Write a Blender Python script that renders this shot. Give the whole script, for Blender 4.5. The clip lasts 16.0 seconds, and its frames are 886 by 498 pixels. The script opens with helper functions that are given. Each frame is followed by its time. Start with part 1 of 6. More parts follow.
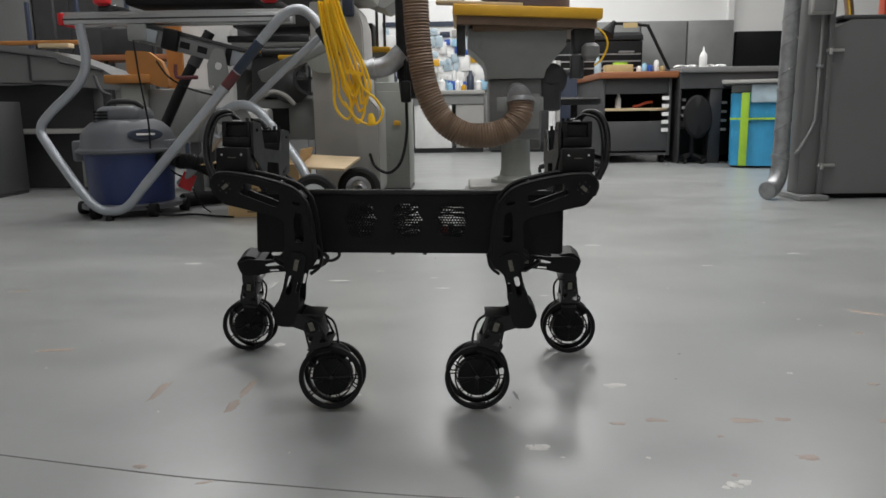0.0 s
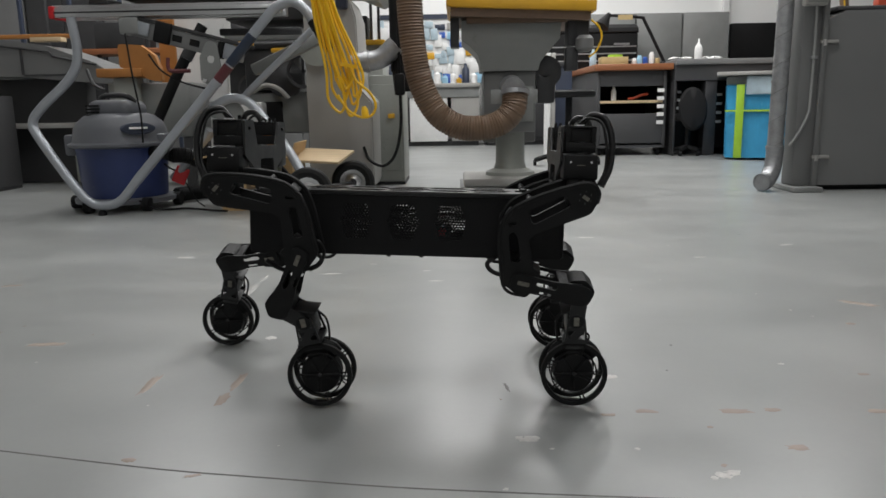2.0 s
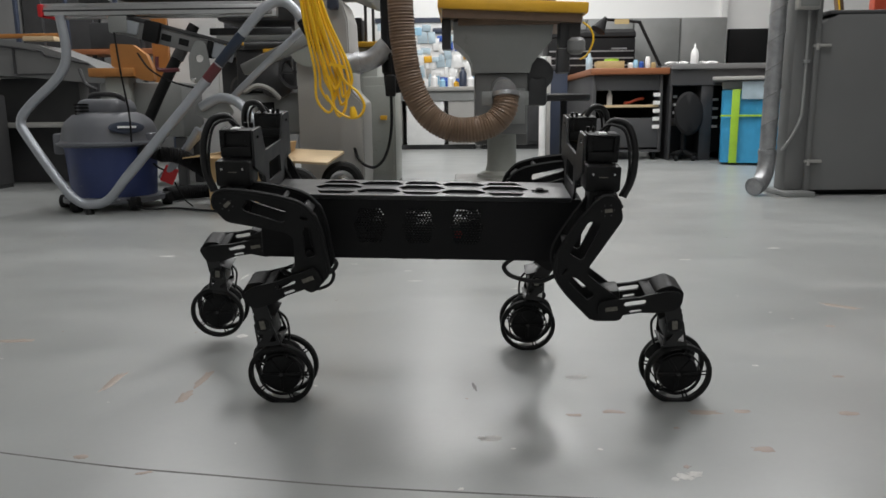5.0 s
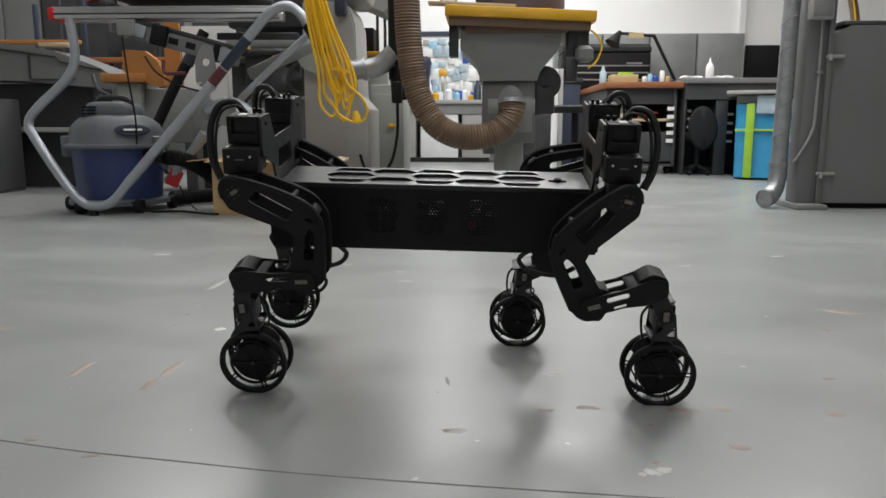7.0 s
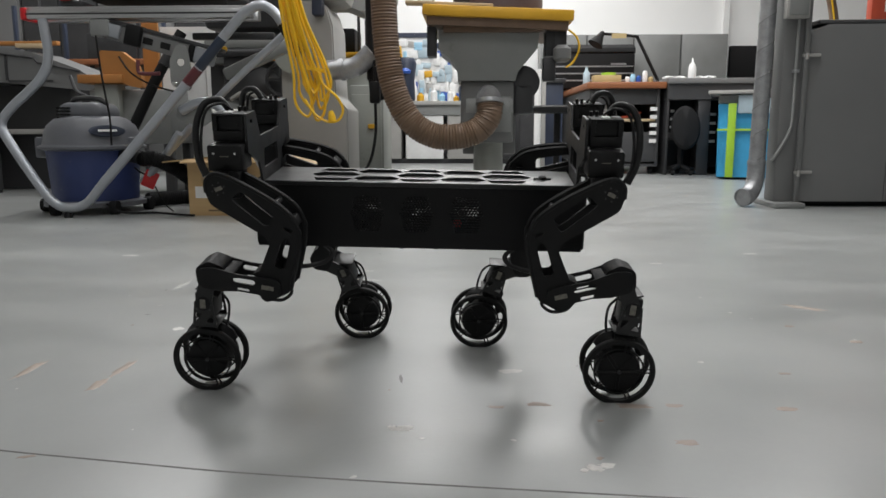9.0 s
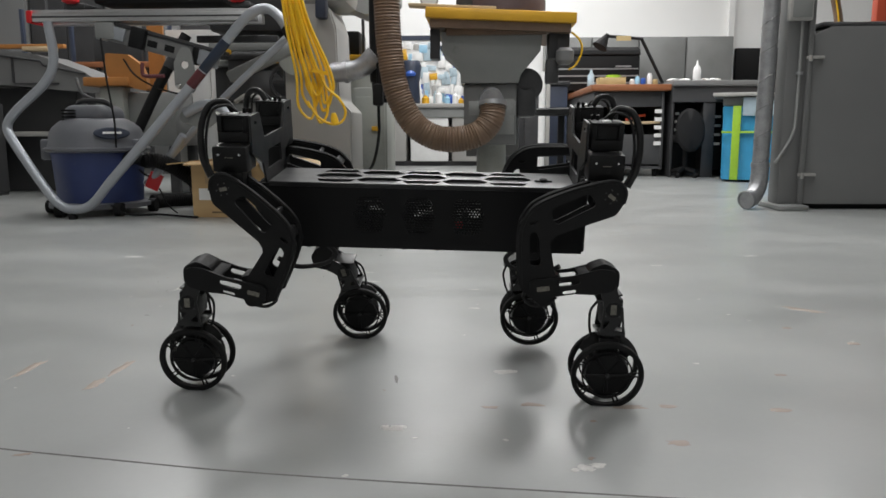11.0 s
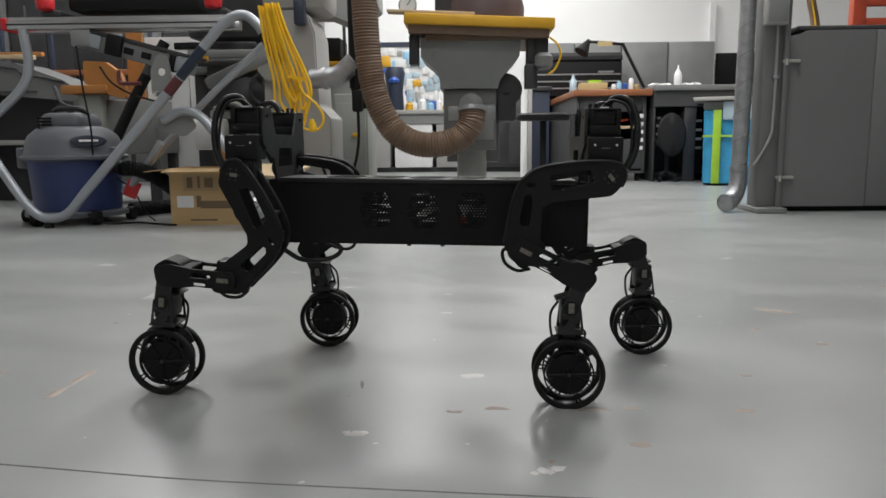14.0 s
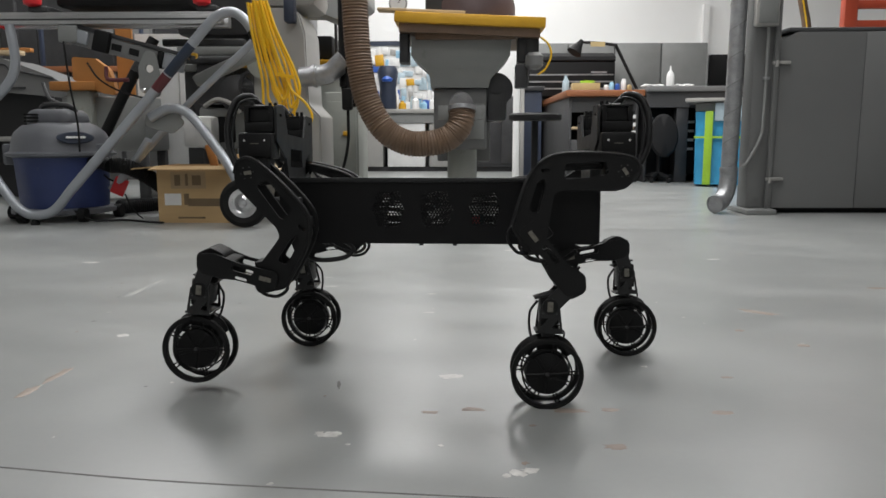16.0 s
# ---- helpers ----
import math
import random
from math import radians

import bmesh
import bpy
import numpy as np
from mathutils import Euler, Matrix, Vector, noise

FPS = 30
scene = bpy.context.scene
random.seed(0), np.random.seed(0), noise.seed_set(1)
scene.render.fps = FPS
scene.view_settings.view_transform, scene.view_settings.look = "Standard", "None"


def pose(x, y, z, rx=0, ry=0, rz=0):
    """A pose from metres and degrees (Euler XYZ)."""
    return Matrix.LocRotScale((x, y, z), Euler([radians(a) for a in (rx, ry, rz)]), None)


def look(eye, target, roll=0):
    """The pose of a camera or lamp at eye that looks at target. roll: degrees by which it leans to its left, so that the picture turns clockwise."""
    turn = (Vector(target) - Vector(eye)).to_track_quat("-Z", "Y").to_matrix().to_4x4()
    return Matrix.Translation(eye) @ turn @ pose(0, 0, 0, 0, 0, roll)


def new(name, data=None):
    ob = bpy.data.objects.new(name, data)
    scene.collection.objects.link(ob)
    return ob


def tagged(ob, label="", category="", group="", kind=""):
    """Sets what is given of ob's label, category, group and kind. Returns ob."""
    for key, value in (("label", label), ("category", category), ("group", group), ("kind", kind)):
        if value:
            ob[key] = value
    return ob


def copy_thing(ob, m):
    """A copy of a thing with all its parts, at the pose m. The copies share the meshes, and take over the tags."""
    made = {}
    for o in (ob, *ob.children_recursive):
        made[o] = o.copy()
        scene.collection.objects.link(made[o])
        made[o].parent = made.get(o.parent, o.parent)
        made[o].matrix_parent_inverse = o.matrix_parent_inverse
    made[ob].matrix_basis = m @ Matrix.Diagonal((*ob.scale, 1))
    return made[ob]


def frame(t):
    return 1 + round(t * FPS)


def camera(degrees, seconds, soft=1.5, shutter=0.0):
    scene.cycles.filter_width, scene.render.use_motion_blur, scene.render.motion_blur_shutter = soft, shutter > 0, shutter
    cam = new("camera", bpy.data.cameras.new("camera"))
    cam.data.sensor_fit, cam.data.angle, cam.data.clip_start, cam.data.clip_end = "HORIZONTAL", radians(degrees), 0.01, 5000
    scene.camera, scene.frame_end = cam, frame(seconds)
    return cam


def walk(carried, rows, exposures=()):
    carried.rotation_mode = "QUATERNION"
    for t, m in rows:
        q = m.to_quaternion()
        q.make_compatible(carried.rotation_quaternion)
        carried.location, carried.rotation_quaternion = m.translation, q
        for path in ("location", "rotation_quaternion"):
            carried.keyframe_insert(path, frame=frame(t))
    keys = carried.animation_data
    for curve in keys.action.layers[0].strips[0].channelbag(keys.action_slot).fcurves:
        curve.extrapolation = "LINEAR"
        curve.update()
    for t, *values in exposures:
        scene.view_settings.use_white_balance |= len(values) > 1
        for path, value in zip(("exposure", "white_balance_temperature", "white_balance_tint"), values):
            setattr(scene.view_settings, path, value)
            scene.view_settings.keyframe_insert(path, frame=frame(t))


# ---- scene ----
cam = camera(62.0, 16.0, 1.6)
PATH = [
    (0, (0.087, -0.001, 0.539), (0.03, 1.963, 0.167), -0.8),
    (0.5, (0.087, -0.002, 0.539), (0.03, 1.961, 0.163), -0.9),
    (1, (0.088, 0.0, 0.538), (0.032, 1.963, 0.159), -1.1),
    (1.5, (0.092, 0.001, 0.538), (0.042, 1.963, 0.151), -1.2),
    (2, (0.1, 0.003, 0.535), (0.051, 1.964, 0.146), -1.0),
    (2.5, (0.11, 0.001, 0.536), (0.062, 1.963, 0.147), -1.0),
    (3, (0.124, 0.001, 0.533), (0.071, 1.962, 0.146), -1.1),
    (3.5, (0.148, 0.011, 0.528), (0.087, 1.973, 0.141), -1.1),
    (4, (0.154, 0.018, 0.522), (0.096, 1.98, 0.14), -0.9),
    (6.5, (0.212, 0.032, 0.484), (0.143, 1.998, 0.124), 0.1),
    (7, (0.241, 0.053, 0.459), (0.14, 2.023, 0.128), 0.1),
    (7.5, (0.261, 0.055, 0.46), (0.159, 2.027, 0.142), -0.3),
    (8, (0.277, 0.057, 0.45), (0.164, 2.029, 0.135), -0.5),
    (8.5, (0.291, 0.061, 0.446), (0.202, 2.032, 0.117), 0.1),
    (9, (0.31, 0.068, 0.446), (0.232, 2.04, 0.121), -0.1),
    (11.5, (0.337, 0.062, 0.442), (0.24, 2.034, 0.124), -0.1),
    (12, (0.348, 0.062, 0.435), (0.255, 2.035, 0.117), 0.0),
    (12.5, (0.351, 0.063, 0.436), (0.264, 2.037, 0.125), -0.4),
    (13, (0.357, 0.066, 0.437), (0.282, 2.041, 0.128), -0.5),
    (13.5, (0.365, 0.069, 0.437), (0.303, 2.044, 0.129), -0.5),
    (14, (0.372, 0.07, 0.438), (0.308, 2.046, 0.137), -0.5),
    (14.5, (0.38, 0.074, 0.438), (0.323, 2.051, 0.139), -0.3),
    (15, (0.38, 0.075, 0.437), (0.319, 2.051, 0.137), -0.0),
    (15.5, (0.39, 0.077, 0.435), (0.335, 2.054, 0.134), -0.1),
    (16, (0.4, 0.083, 0.435), (0.351, 2.06, 0.133), -0.1),
]
walk(cam, [(t, look(eye, target, roll)) for t, eye, target, roll in PATH], ((0.0, -0.12), (4.2, -0.12), (6.4, 0.04), (16.0, 0.04)))

# ---- light: ceiling fluorescents and the world ----
scene.view_settings.exposure = 0.0
world = bpy.data.worlds.new("world")
scene.world = world
world.use_nodes = True
world.node_tree.nodes["Background"].inputs[0].default_value = (0.75, 0.85, 1.0, 1)
world.node_tree.nodes["Background"].inputs[1].default_value = 0.02

CEILING = 3.9
# the last three are unseen fill, added to brighten near floor and robot
LAMP_PLACES = [(1.3, 3.4), (1.9, 5.0), (-0.9, 4.5), (0.3, 6.0), (3.2, 6.3), (-2.5, 6.4), (-0.3, 8.6), (1.3, 8.9), (0.0, 0.8), (-1.6, 2.6), (0.6, -1.6)]
LAMP_POWERS = [54.0, 36.0, 46.0, 66.0, 40.0, 48.0, 36.0, 38.0, 27.0, 12.0, 17.0]
for (lx, ly), power in zip(LAMP_PLACES, LAMP_POWERS):
    lamp = bpy.data.lights.new("fluorescent_light", "AREA")
    lamp.shape, lamp.size, lamp.size_y, lamp.energy, lamp.color = "RECTANGLE", 0.55, 1.15, power, (1.0, 1.0, 1.0)
    ob = new("fluorescent_light", lamp)
    ob.matrix_basis = pose(lx, ly, CEILING - 0.14)

# ---- materials ----


def mat(name, color, rough=0.5, metal=0.0, grain=0.15, scale=9.0, bump=0.08, bump_scale=180.0, wear=0.0, wear_color=(0.3, 0.3, 0.3), stretch=(1, 1, 1), spec=0.5):
    """A surface with stains at one scale, grain at another, and fine relief."""
    m = bpy.data.materials.new(name)
    m.use_nodes = True
    n, l = m.node_tree.nodes, m.node_tree.links
    b = n["Principled BSDF"]
    b.inputs["Metallic"].default_value = metal
    b.inputs["Specular IOR Level"].default_value = spec
    co = n.new("ShaderNodeTexCoord")
    mp = n.new("ShaderNodeMapping")
    mp.inputs["Scale"].default_value = stretch
    l.new(co.outputs["Object"], mp.inputs[0])
    big = n.new("ShaderNodeTexNoise")
    big.inputs["Scale"].default_value = scale
    big.inputs["Detail"].default_value = 4
    small = n.new("ShaderNodeTexNoise")
    small.inputs["Scale"].default_value = bump_scale
    small.inputs["Detail"].default_value = 3
    l.new(mp.outputs[0], big.inputs[0])
    l.new(mp.outputs[0], small.inputs[0])
    rnd = n.new("ShaderNodeObjectInfo")
    mixv = n.new("ShaderNodeMath")
    mixv.operation = "MULTIPLY_ADD"
    l.new(small.outputs[0], mixv.inputs[0])
    mixv.inputs[1].default_value = 0.4
    l.new(big.outputs[0], mixv.inputs[2])
    ramp = n.new("ShaderNodeMapRange")
    ramp.inputs["From Min"].default_value, ramp.inputs["From Max"].default_value = 0.35, 1.05
    ramp.inputs["To Min"].default_value, ramp.inputs["To Max"].default_value = 1 - grain, 1 + grain
    l.new(mixv.outputs[0], ramp.inputs[0])
    col = n.new("ShaderNodeMix")
    col.data_type, col.blend_type = "RGBA", "MULTIPLY"
    col.inputs[0].default_value = 1.0
    col.inputs[6].default_value = (*color, 1)
    l.new(ramp.outputs[0], col.inputs[7])
    out = col.outputs[2]
    if wear > 0:
        wn = n.new("ShaderNodeTexNoise")
        wn.inputs["Scale"].default_value = scale * 3.1
        wn.inputs["Detail"].default_value = 8
        wn.inputs["Roughness"].default_value = 0.7
        l.new(mp.outputs[0], wn.inputs[0])
        wr = n.new("ShaderNodeMapRange")
        wr.inputs["From Min"].default_value, wr.inputs["From Max"].default_value = 0.62, 0.7
        wr.inputs["To Max"].default_value = wear
        l.new(wn.outputs[0], wr.inputs[0])
        w2 = n.new("ShaderNodeMix")
        w2.data_type = "RGBA"
        l.new(wr.outputs[0], w2.inputs[0])
        l.new(out, w2.inputs[6])
        w2.inputs[7].default_value = (*wear_color, 1)
        out = w2.outputs[2]
    l.new(out, b.inputs["Base Color"])
    rr = n.new("ShaderNodeMapRange")
    rr.inputs["To Min"].default_value, rr.inputs["To Max"].default_value = max(0.03, rough - 0.08), min(1, rough + 0.12)
    l.new(big.outputs[0], rr.inputs[0])
    l.new(rr.outputs[0], b.inputs["Roughness"])
    bp = n.new("ShaderNodeBump")
    bp.inputs["Strength"].default_value = bump
    bp.inputs["Distance"].default_value = 0.002
    l.new(small.outputs[0], bp.inputs["Height"])
    l.new(bp.outputs[0], b.inputs["Normal"])
    return m


def floor_material():
    """Grey epoxy paint on concrete: cloudy and softly glossy."""
    m = mat("painted_concrete", (0.262, 0.271, 0.266), 0.3, 0, 0.05, 0.8, 0.012, 90.0, 0.0, spec=0.95)
    n, l = m.node_tree.nodes, m.node_tree.links
    b = n["Principled BSDF"]
    base = b.inputs["Base Color"].links[0].from_socket
    co = n.new("ShaderNodeTexCoord")
    cloud = n.new("ShaderNodeTexNoise")
    cloud.inputs["Scale"].default_value, cloud.inputs["Detail"].default_value, cloud.inputs["Roughness"].default_value = 3.2, 5, 0.6
    l.new(co.outputs["Object"], cloud.inputs[0])
    tone = n.new("ShaderNodeMapRange")
    tone.inputs["From Min"].default_value, tone.inputs["From Max"].default_value = 0.25, 0.75
    tone.inputs["To Min"].default_value, tone.inputs["To Max"].default_value = 0.935, 1.065
    l.new(cloud.outputs[0], tone.inputs[0])
    mix = n.new("ShaderNodeMix")
    mix.data_type, mix.blend_type = "RGBA", "MULTIPLY"
    mix.inputs[0].default_value = 1.0
    l.new(base, mix.inputs[6])
    l.new(tone.outputs[0], mix.inputs[7])
    # long faint rubbed streaks
    mp = n.new("ShaderNodeMapping")
    mp.inputs["Scale"].default_value = (1.3, 2.6, 1.0)
    mp.inputs["Rotation"].default_value = (0, 0, 0.35)
    l.new(co.outputs["Object"], mp.inputs[0])
    streak = n.new("ShaderNodeTexNoise")
    streak.inputs["Scale"].default_value, streak.inputs["Detail"].default_value = 1.6, 3
    l.new(mp.outputs[0], streak.inputs[0])
    sr = n.new("ShaderNodeMapRange")
    sr.inputs["From Min"].default_value, sr.inputs["From Max"].default_value = 0.45, 0.85
    sr.inputs["To Max"].default_value = 0.22
    l.new(streak.outputs[0], sr.inputs[0])
    rub = n.new("ShaderNodeMix")
    rub.data_type = "RGBA"
    rub.inputs[7].default_value = (0.35, 0.345, 0.335, 1)
    l.new(sr.outputs[0], rub.inputs[0])
    l.new(mix.outputs[2], rub.inputs[6])
    l.new(rub.outputs[2], b.inputs["Base Color"])
    # the gloss varies with the rubbing
    rough = n.new("ShaderNodeMapRange")
    rough.inputs["From Min"].default_value, rough.inputs["From Max"].default_value = 0.3, 0.7
    rough.inputs["To Min"].default_value, rough.inputs["To Max"].default_value = 0.28, 0.38
    l.new(streak.outputs[0], rough.inputs[0])
    l.new(rough.outputs[0], b.inputs["Roughness"])
    # slow unevenness of the slab
    wave = n.new("ShaderNodeTexNoise")
    wave.inputs["Scale"].default_value = 6.0
    l.new(co.outputs["Object"], wave.inputs[0])
    bp = n.new("ShaderNodeBump")
    bp.inputs["Strength"].default_value, bp.inputs["Distance"].default_value = 0.018, 0.003
    l.new(wave.outputs[0], bp.inputs["Height"])
    old = b.inputs["Normal"].links[0].from_node
    l.new(bp.outputs[0], old.inputs["Normal"])
    return m


def glow(name, color, strength):
    m = bpy.data.materials.new(name)
    m.use_nodes = True
    b = m.node_tree.nodes["Principled BSDF"]
    b.inputs["Base Color"].default_value = (*color, 1)
    b.inputs["Emission Color"].default_value = (*color, 1)
    b.inputs["Emission Strength"].default_value = strength
    return m


M_FLOOR = floor_material()
M_WALL = mat("white_wall_paint", (0.84, 0.84, 0.83), 0.6, 0, 0.04, 1.5, 0.1, 120)
M_CEIL = mat("ceiling_paint", (0.7, 0.7, 0.69), 0.8, 0, 0.05, 2, 0.1, 60)
M_PRINT = mat("black_printed_plastic", (0.0065, 0.0065, 0.007), 0.55, 0, 0.25, 40, 0.25, 420, stretch=(1, 1, 3), spec=0.28)
M_ANOD = mat("black_anodised_plate", (0.011, 0.011, 0.012), 0.42, 0.1, 0.2, 30, 0.08, 500, 0.25, (0.035, 0.035, 0.035))
M_SERVO = mat("black_servo_case", (0.005, 0.005, 0.0055), 0.42, 0, 0.2, 60, 0.1, 600, spec=0.3)
M_BODY = mat("black_body_panel", (0.0050, 0.0050, 0.0056), 0.5, 0, 0.25, 18, 0.12, 380, spec=0.25)
M_HUB = mat("black_hub_plastic", (0.004, 0.004, 0.0045), 0.5, 0, 0.25, 40, 0.15, 400, spec=0.25)
M_DECK = mat("black_deck_plate", (0.012, 0.012, 0.013), 0.38, 0, 0.25, 25, 0.1, 300)
M_TYRE = mat("black_rubber", (0.007, 0.007, 0.007), 0.7, 0, 0.3, 30, 0.3, 300, spec=0.3)
M_CABLE = mat("black_cable_sheath", (0.006, 0.006, 0.0065), 0.45, 0, 0.2, 60, 0.1, 300, spec=0.35)
M_STEEL = mat("bright_screw_steel", (0.6, 0.6, 0.6), 0.25, 1, 0.15, 60, 0.05, 300)
M_LABELGREY = mat("worn_grey_label", (0.17, 0.16, 0.135), 0.5, 0, 0.6, 160, 0.1, 300)
M_LED = mat("white_plastic_clip", (0.8, 0.8, 0.8), 0.3, 0, 0.05, 40, 0.05, 300)
M_RED = mat("red_plastic", (0.55, 0.015, 0.02), 0.4, 0, 0.15, 20, 0.05, 200)
M_MACH = mat("machine_grey_enamel", (0.225, 0.23, 0.225), 0.42, 0, 0.14, 4, 0.06, 160, 0.35, (0.13, 0.125, 0.12))
M_MACHL = mat("pale_machine_enamel", (0.34, 0.332, 0.315), 0.42, 0, 0.10, 4, 0.06, 160, 0.3, (0.28, 0.27, 0.25))
M_MACHG = mat("greenish_machine_enamel", (0.29, 0.30, 0.275), 0.45, 0, 0.16, 5, 0.06, 160, 0.45, (0.15, 0.14, 0.12))
M_CAB = mat("dark_grey_cabinet_enamel", (0.155, 0.156, 0.155), 0.45, 0, 0.10, 2.5, 0.05, 220, 0.2, (0.16, 0.16, 0.16))
M_CABD = mat("charcoal_enamel", (0.055, 0.055, 0.057), 0.5, 0, 0.15, 3, 0.05, 220, 0.25, (0.11, 0.11, 0.11))
M_DRED = mat("dark_red_paint", (0.10, 0.02, 0.025), 0.4, 0, 0.2, 20, 0.05, 200)
M_DECAL = mat("dark_blue_decal", (0.018, 0.028, 0.05), 0.35, 0, 0.2, 20, 0.05, 200)
M_DARK = mat("dark_shop_steel", (0.045, 0.045, 0.047), 0.45, 0.3, 0.3, 8, 0.08, 160, 0.3, (0.10, 0.10, 0.10))
M_BLACK = mat("black_matte", (0.006, 0.006, 0.0065), 0.6, 0, 0.25, 10, 0.1, 160, spec=0.25)
M_ALU = mat("aluminium_extrusion", (0.62, 0.62, 0.63), 0.28, 1, 0.12, 6, 0.05, 240, 0.3, (0.4, 0.4, 0.4), (1, 40, 40))
M_TUBE = mat("silver_painted_tube", (0.36, 0.38, 0.41), 0.36, 0.4, 0.12, 8, 0.05, 200, 0.3, (0.25, 0.26, 0.28))
M_GALV = mat("galvanised_sheet", (0.34, 0.345, 0.355), 0.40, 0.75, 0.25, 22, 0.08, 120, 0.3, (0.34, 0.35, 0.36))
M_YEL = mat("yellow_table_paint", (0.62, 0.34, 0.02), 0.4, 0, 0.15, 6, 0.06, 160, 0.4, (0.35, 0.2, 0.03))
M_CORD = mat("yellow_cord_sheath", (0.80, 0.47, 0.012), 0.35, 0, 0.10, 20, 0.05, 200)
M_HOSE = mat("brown_flex_hose", (0.15, 0.095, 0.06), 0.5, 0, 0.3, 9, 0.15, 120, 0.4, (0.26, 0.18, 0.12))
M_VACB = mat("blue_tank_plastic", (0.026, 0.042, 0.135), 0.42, 0, 0.25, 6, 0.1, 200, 0.55, (0.10, 0.11, 0.16))
M_VACG = mat("grey_lid_plastic", (0.13, 0.135, 0.15), 0.45, 0, 0.12, 8, 0.1, 200, 0.3, (0.17, 0.17, 0.18))
M_CARD = mat("brown_cardboard", (0.50, 0.34, 0.17), 0.8, 0, 0.12, 5, 0.15, 200, 0.2, (0.42, 0.28, 0.14), (1, 1, 6))
M_CARDP = mat("printed_dark_card", (0.17, 0.12, 0.07), 0.8, 0, 0.2, 8, 0.1, 200)
M_WOODO = mat("orange_stained_wood", (0.27, 0.10, 0.04), 0.42, 0, 0.25, 5, 0.12, 90, 0.3, (0.25, 0.09, 0.035), (1, 8, 8))
M_WOODL = mat("pale_plywood", (0.55, 0.42, 0.26), 0.6, 0, 0.2, 5, 0.12, 90, 0.2, (0.45, 0.32, 0.18), (1, 8, 8))
M_ORANGE = mat("orange_fibreboard", (0.38, 0.155, 0.035), 0.6, 0, 0.2, 8, 0.1, 120)
M_BLUEP = mat("cyan_plastic_film", (0.04, 0.28, 0.50), 0.3, 0, 0.25, 6, 0.35, 22, 0.45, (0.17, 0.42, 0.58), (1, 1, 0.5))
M_BLUEW = mat("milky_plastic_film", (0.40, 0.50, 0.56), 0.3, 0, 0.25, 6, 0.35, 22, 0.35, (0.55, 0.6, 0.62))
M_GREENT = mat("lime_tape", (0.33, 0.56, 0.04), 0.4, 0, 0.15, 10, 0.08, 60)
M_WHITE = mat("white_plastic", (0.78, 0.78, 0.77), 0.4, 0, 0.05, 10, 0.05, 160)
M_PAPER = mat("white_paper", (0.75, 0.75, 0.74), 0.8, 0, 0.08, 10, 0.1, 160)
M_NAVY = mat("navy_painted_steel", (0.025, 0.034, 0.06), 0.45, 0, 0.2, 6, 0.06, 160)
M_LADDER = mat("red_orange_fibreglass", (0.42, 0.06, 0.025), 0.45, 0, 0.15, 6, 0.06, 160)
M_GUARD = mat("purple_brown_guard", (0.11, 0.075, 0.075), 0.4, 0.1, 0.25, 6, 0.06, 160)
M_BLUE = mat("blue_plastic", (0.03, 0.10, 0.42), 0.35, 0, 0.15, 10, 0.05, 160)
M_SKYB = mat("light_blue_card", (0.30, 0.52, 0.68), 0.5, 0, 0.1, 10, 0.05, 160)
M_TAN = mat("tan_box_card", (0.45, 0.34, 0.16), 0.6, 0, 0.15, 10, 0.05, 160)
M_CHIPW = mat("bare_white_patch", (0.56, 0.55, 0.53), 0.7, 0, 0.25, 60, 0.2, 200)
M_CHIPP = mat("peach_primer_patch", (0.31, 0.255, 0.215), 0.5, 0, 0.12, 40, 0.2, 200)
M_CHIPG = mat("pale_worn_streak", (0.37, 0.37, 0.355), 0.6, 0, 0.2, 60, 0.2, 200)
M_CHIPD = mat("dark_scuff", (0.17, 0.165, 0.16), 0.6, 0, 0.25, 40, 0.2, 200)
M_LAMPGLOW = glow("fluorescent_diffuser", (1.0, 0.98, 0.93), 3.0)

# ---- mesh helpers ----


def add_box(bm, x0, x1, y0, y1, z0, z1, bevel=0.0, m=None, seg=2):
    g = bmesh.ops.create_cube(bm, size=1.0)
    vs = g["verts"]
    for v in vs:
        v.co = Vector(((x0 + x1) / 2 + v.co.x * (x1 - x0), (y0 + y1) / 2 + v.co.y * (y1 - y0), (z0 + z1) / 2 + v.co.z * (z1 - z0)))
    if bevel > 0:
        es = list({e for v in vs for e in v.link_edges})
        r = bmesh.ops.bevel(bm, geom=es, offset=bevel, segments=seg, affect="EDGES", profile=0.5)
        vs = list({v for f in r["faces"] for v in f.verts} | {v for v in vs if v.is_valid})
    if m is not None:
        bmesh.ops.transform(bm, matrix=m, verts=[v for v in vs if v.is_valid])
    return bm


def add_ring(bm, rows, close_ends=True, closed=False):
    """Faces between rings of equal length; rows: list of lists of Vector."""
    made = [[bm.verts.new(p) for p in row] for row in rows]
    n = len(made[0])
    pairs = list(zip(made, made[1:])) + ([(made[-1], made[0])] if closed else [])
    for a, b in pairs:
        for i in range(n):
            bm.faces.new((a[i], a[(i + 1) % n], b[(i + 1) % n], b[i]))
    if close_ends and not closed:
        bm.faces.new(list(reversed(made[0])))
        bm.faces.new(made[-1])
    return bm


def frames_along(pts):
    pts = [Vector(p) for p in pts]
    ways = []
    for i in range(len(pts)):
        a, b = pts[max(0, i - 1)], pts[min(len(pts) - 1, i + 1)]
        ways.append((b - a).normalized())
    side = ways[0].orthogonal().normalized()
    out = []
    for p, w in zip(pts, ways):
        side = (side - w * side.dot(w)).normalized()
        out.append((p, side, w.cross(side)))
    return out


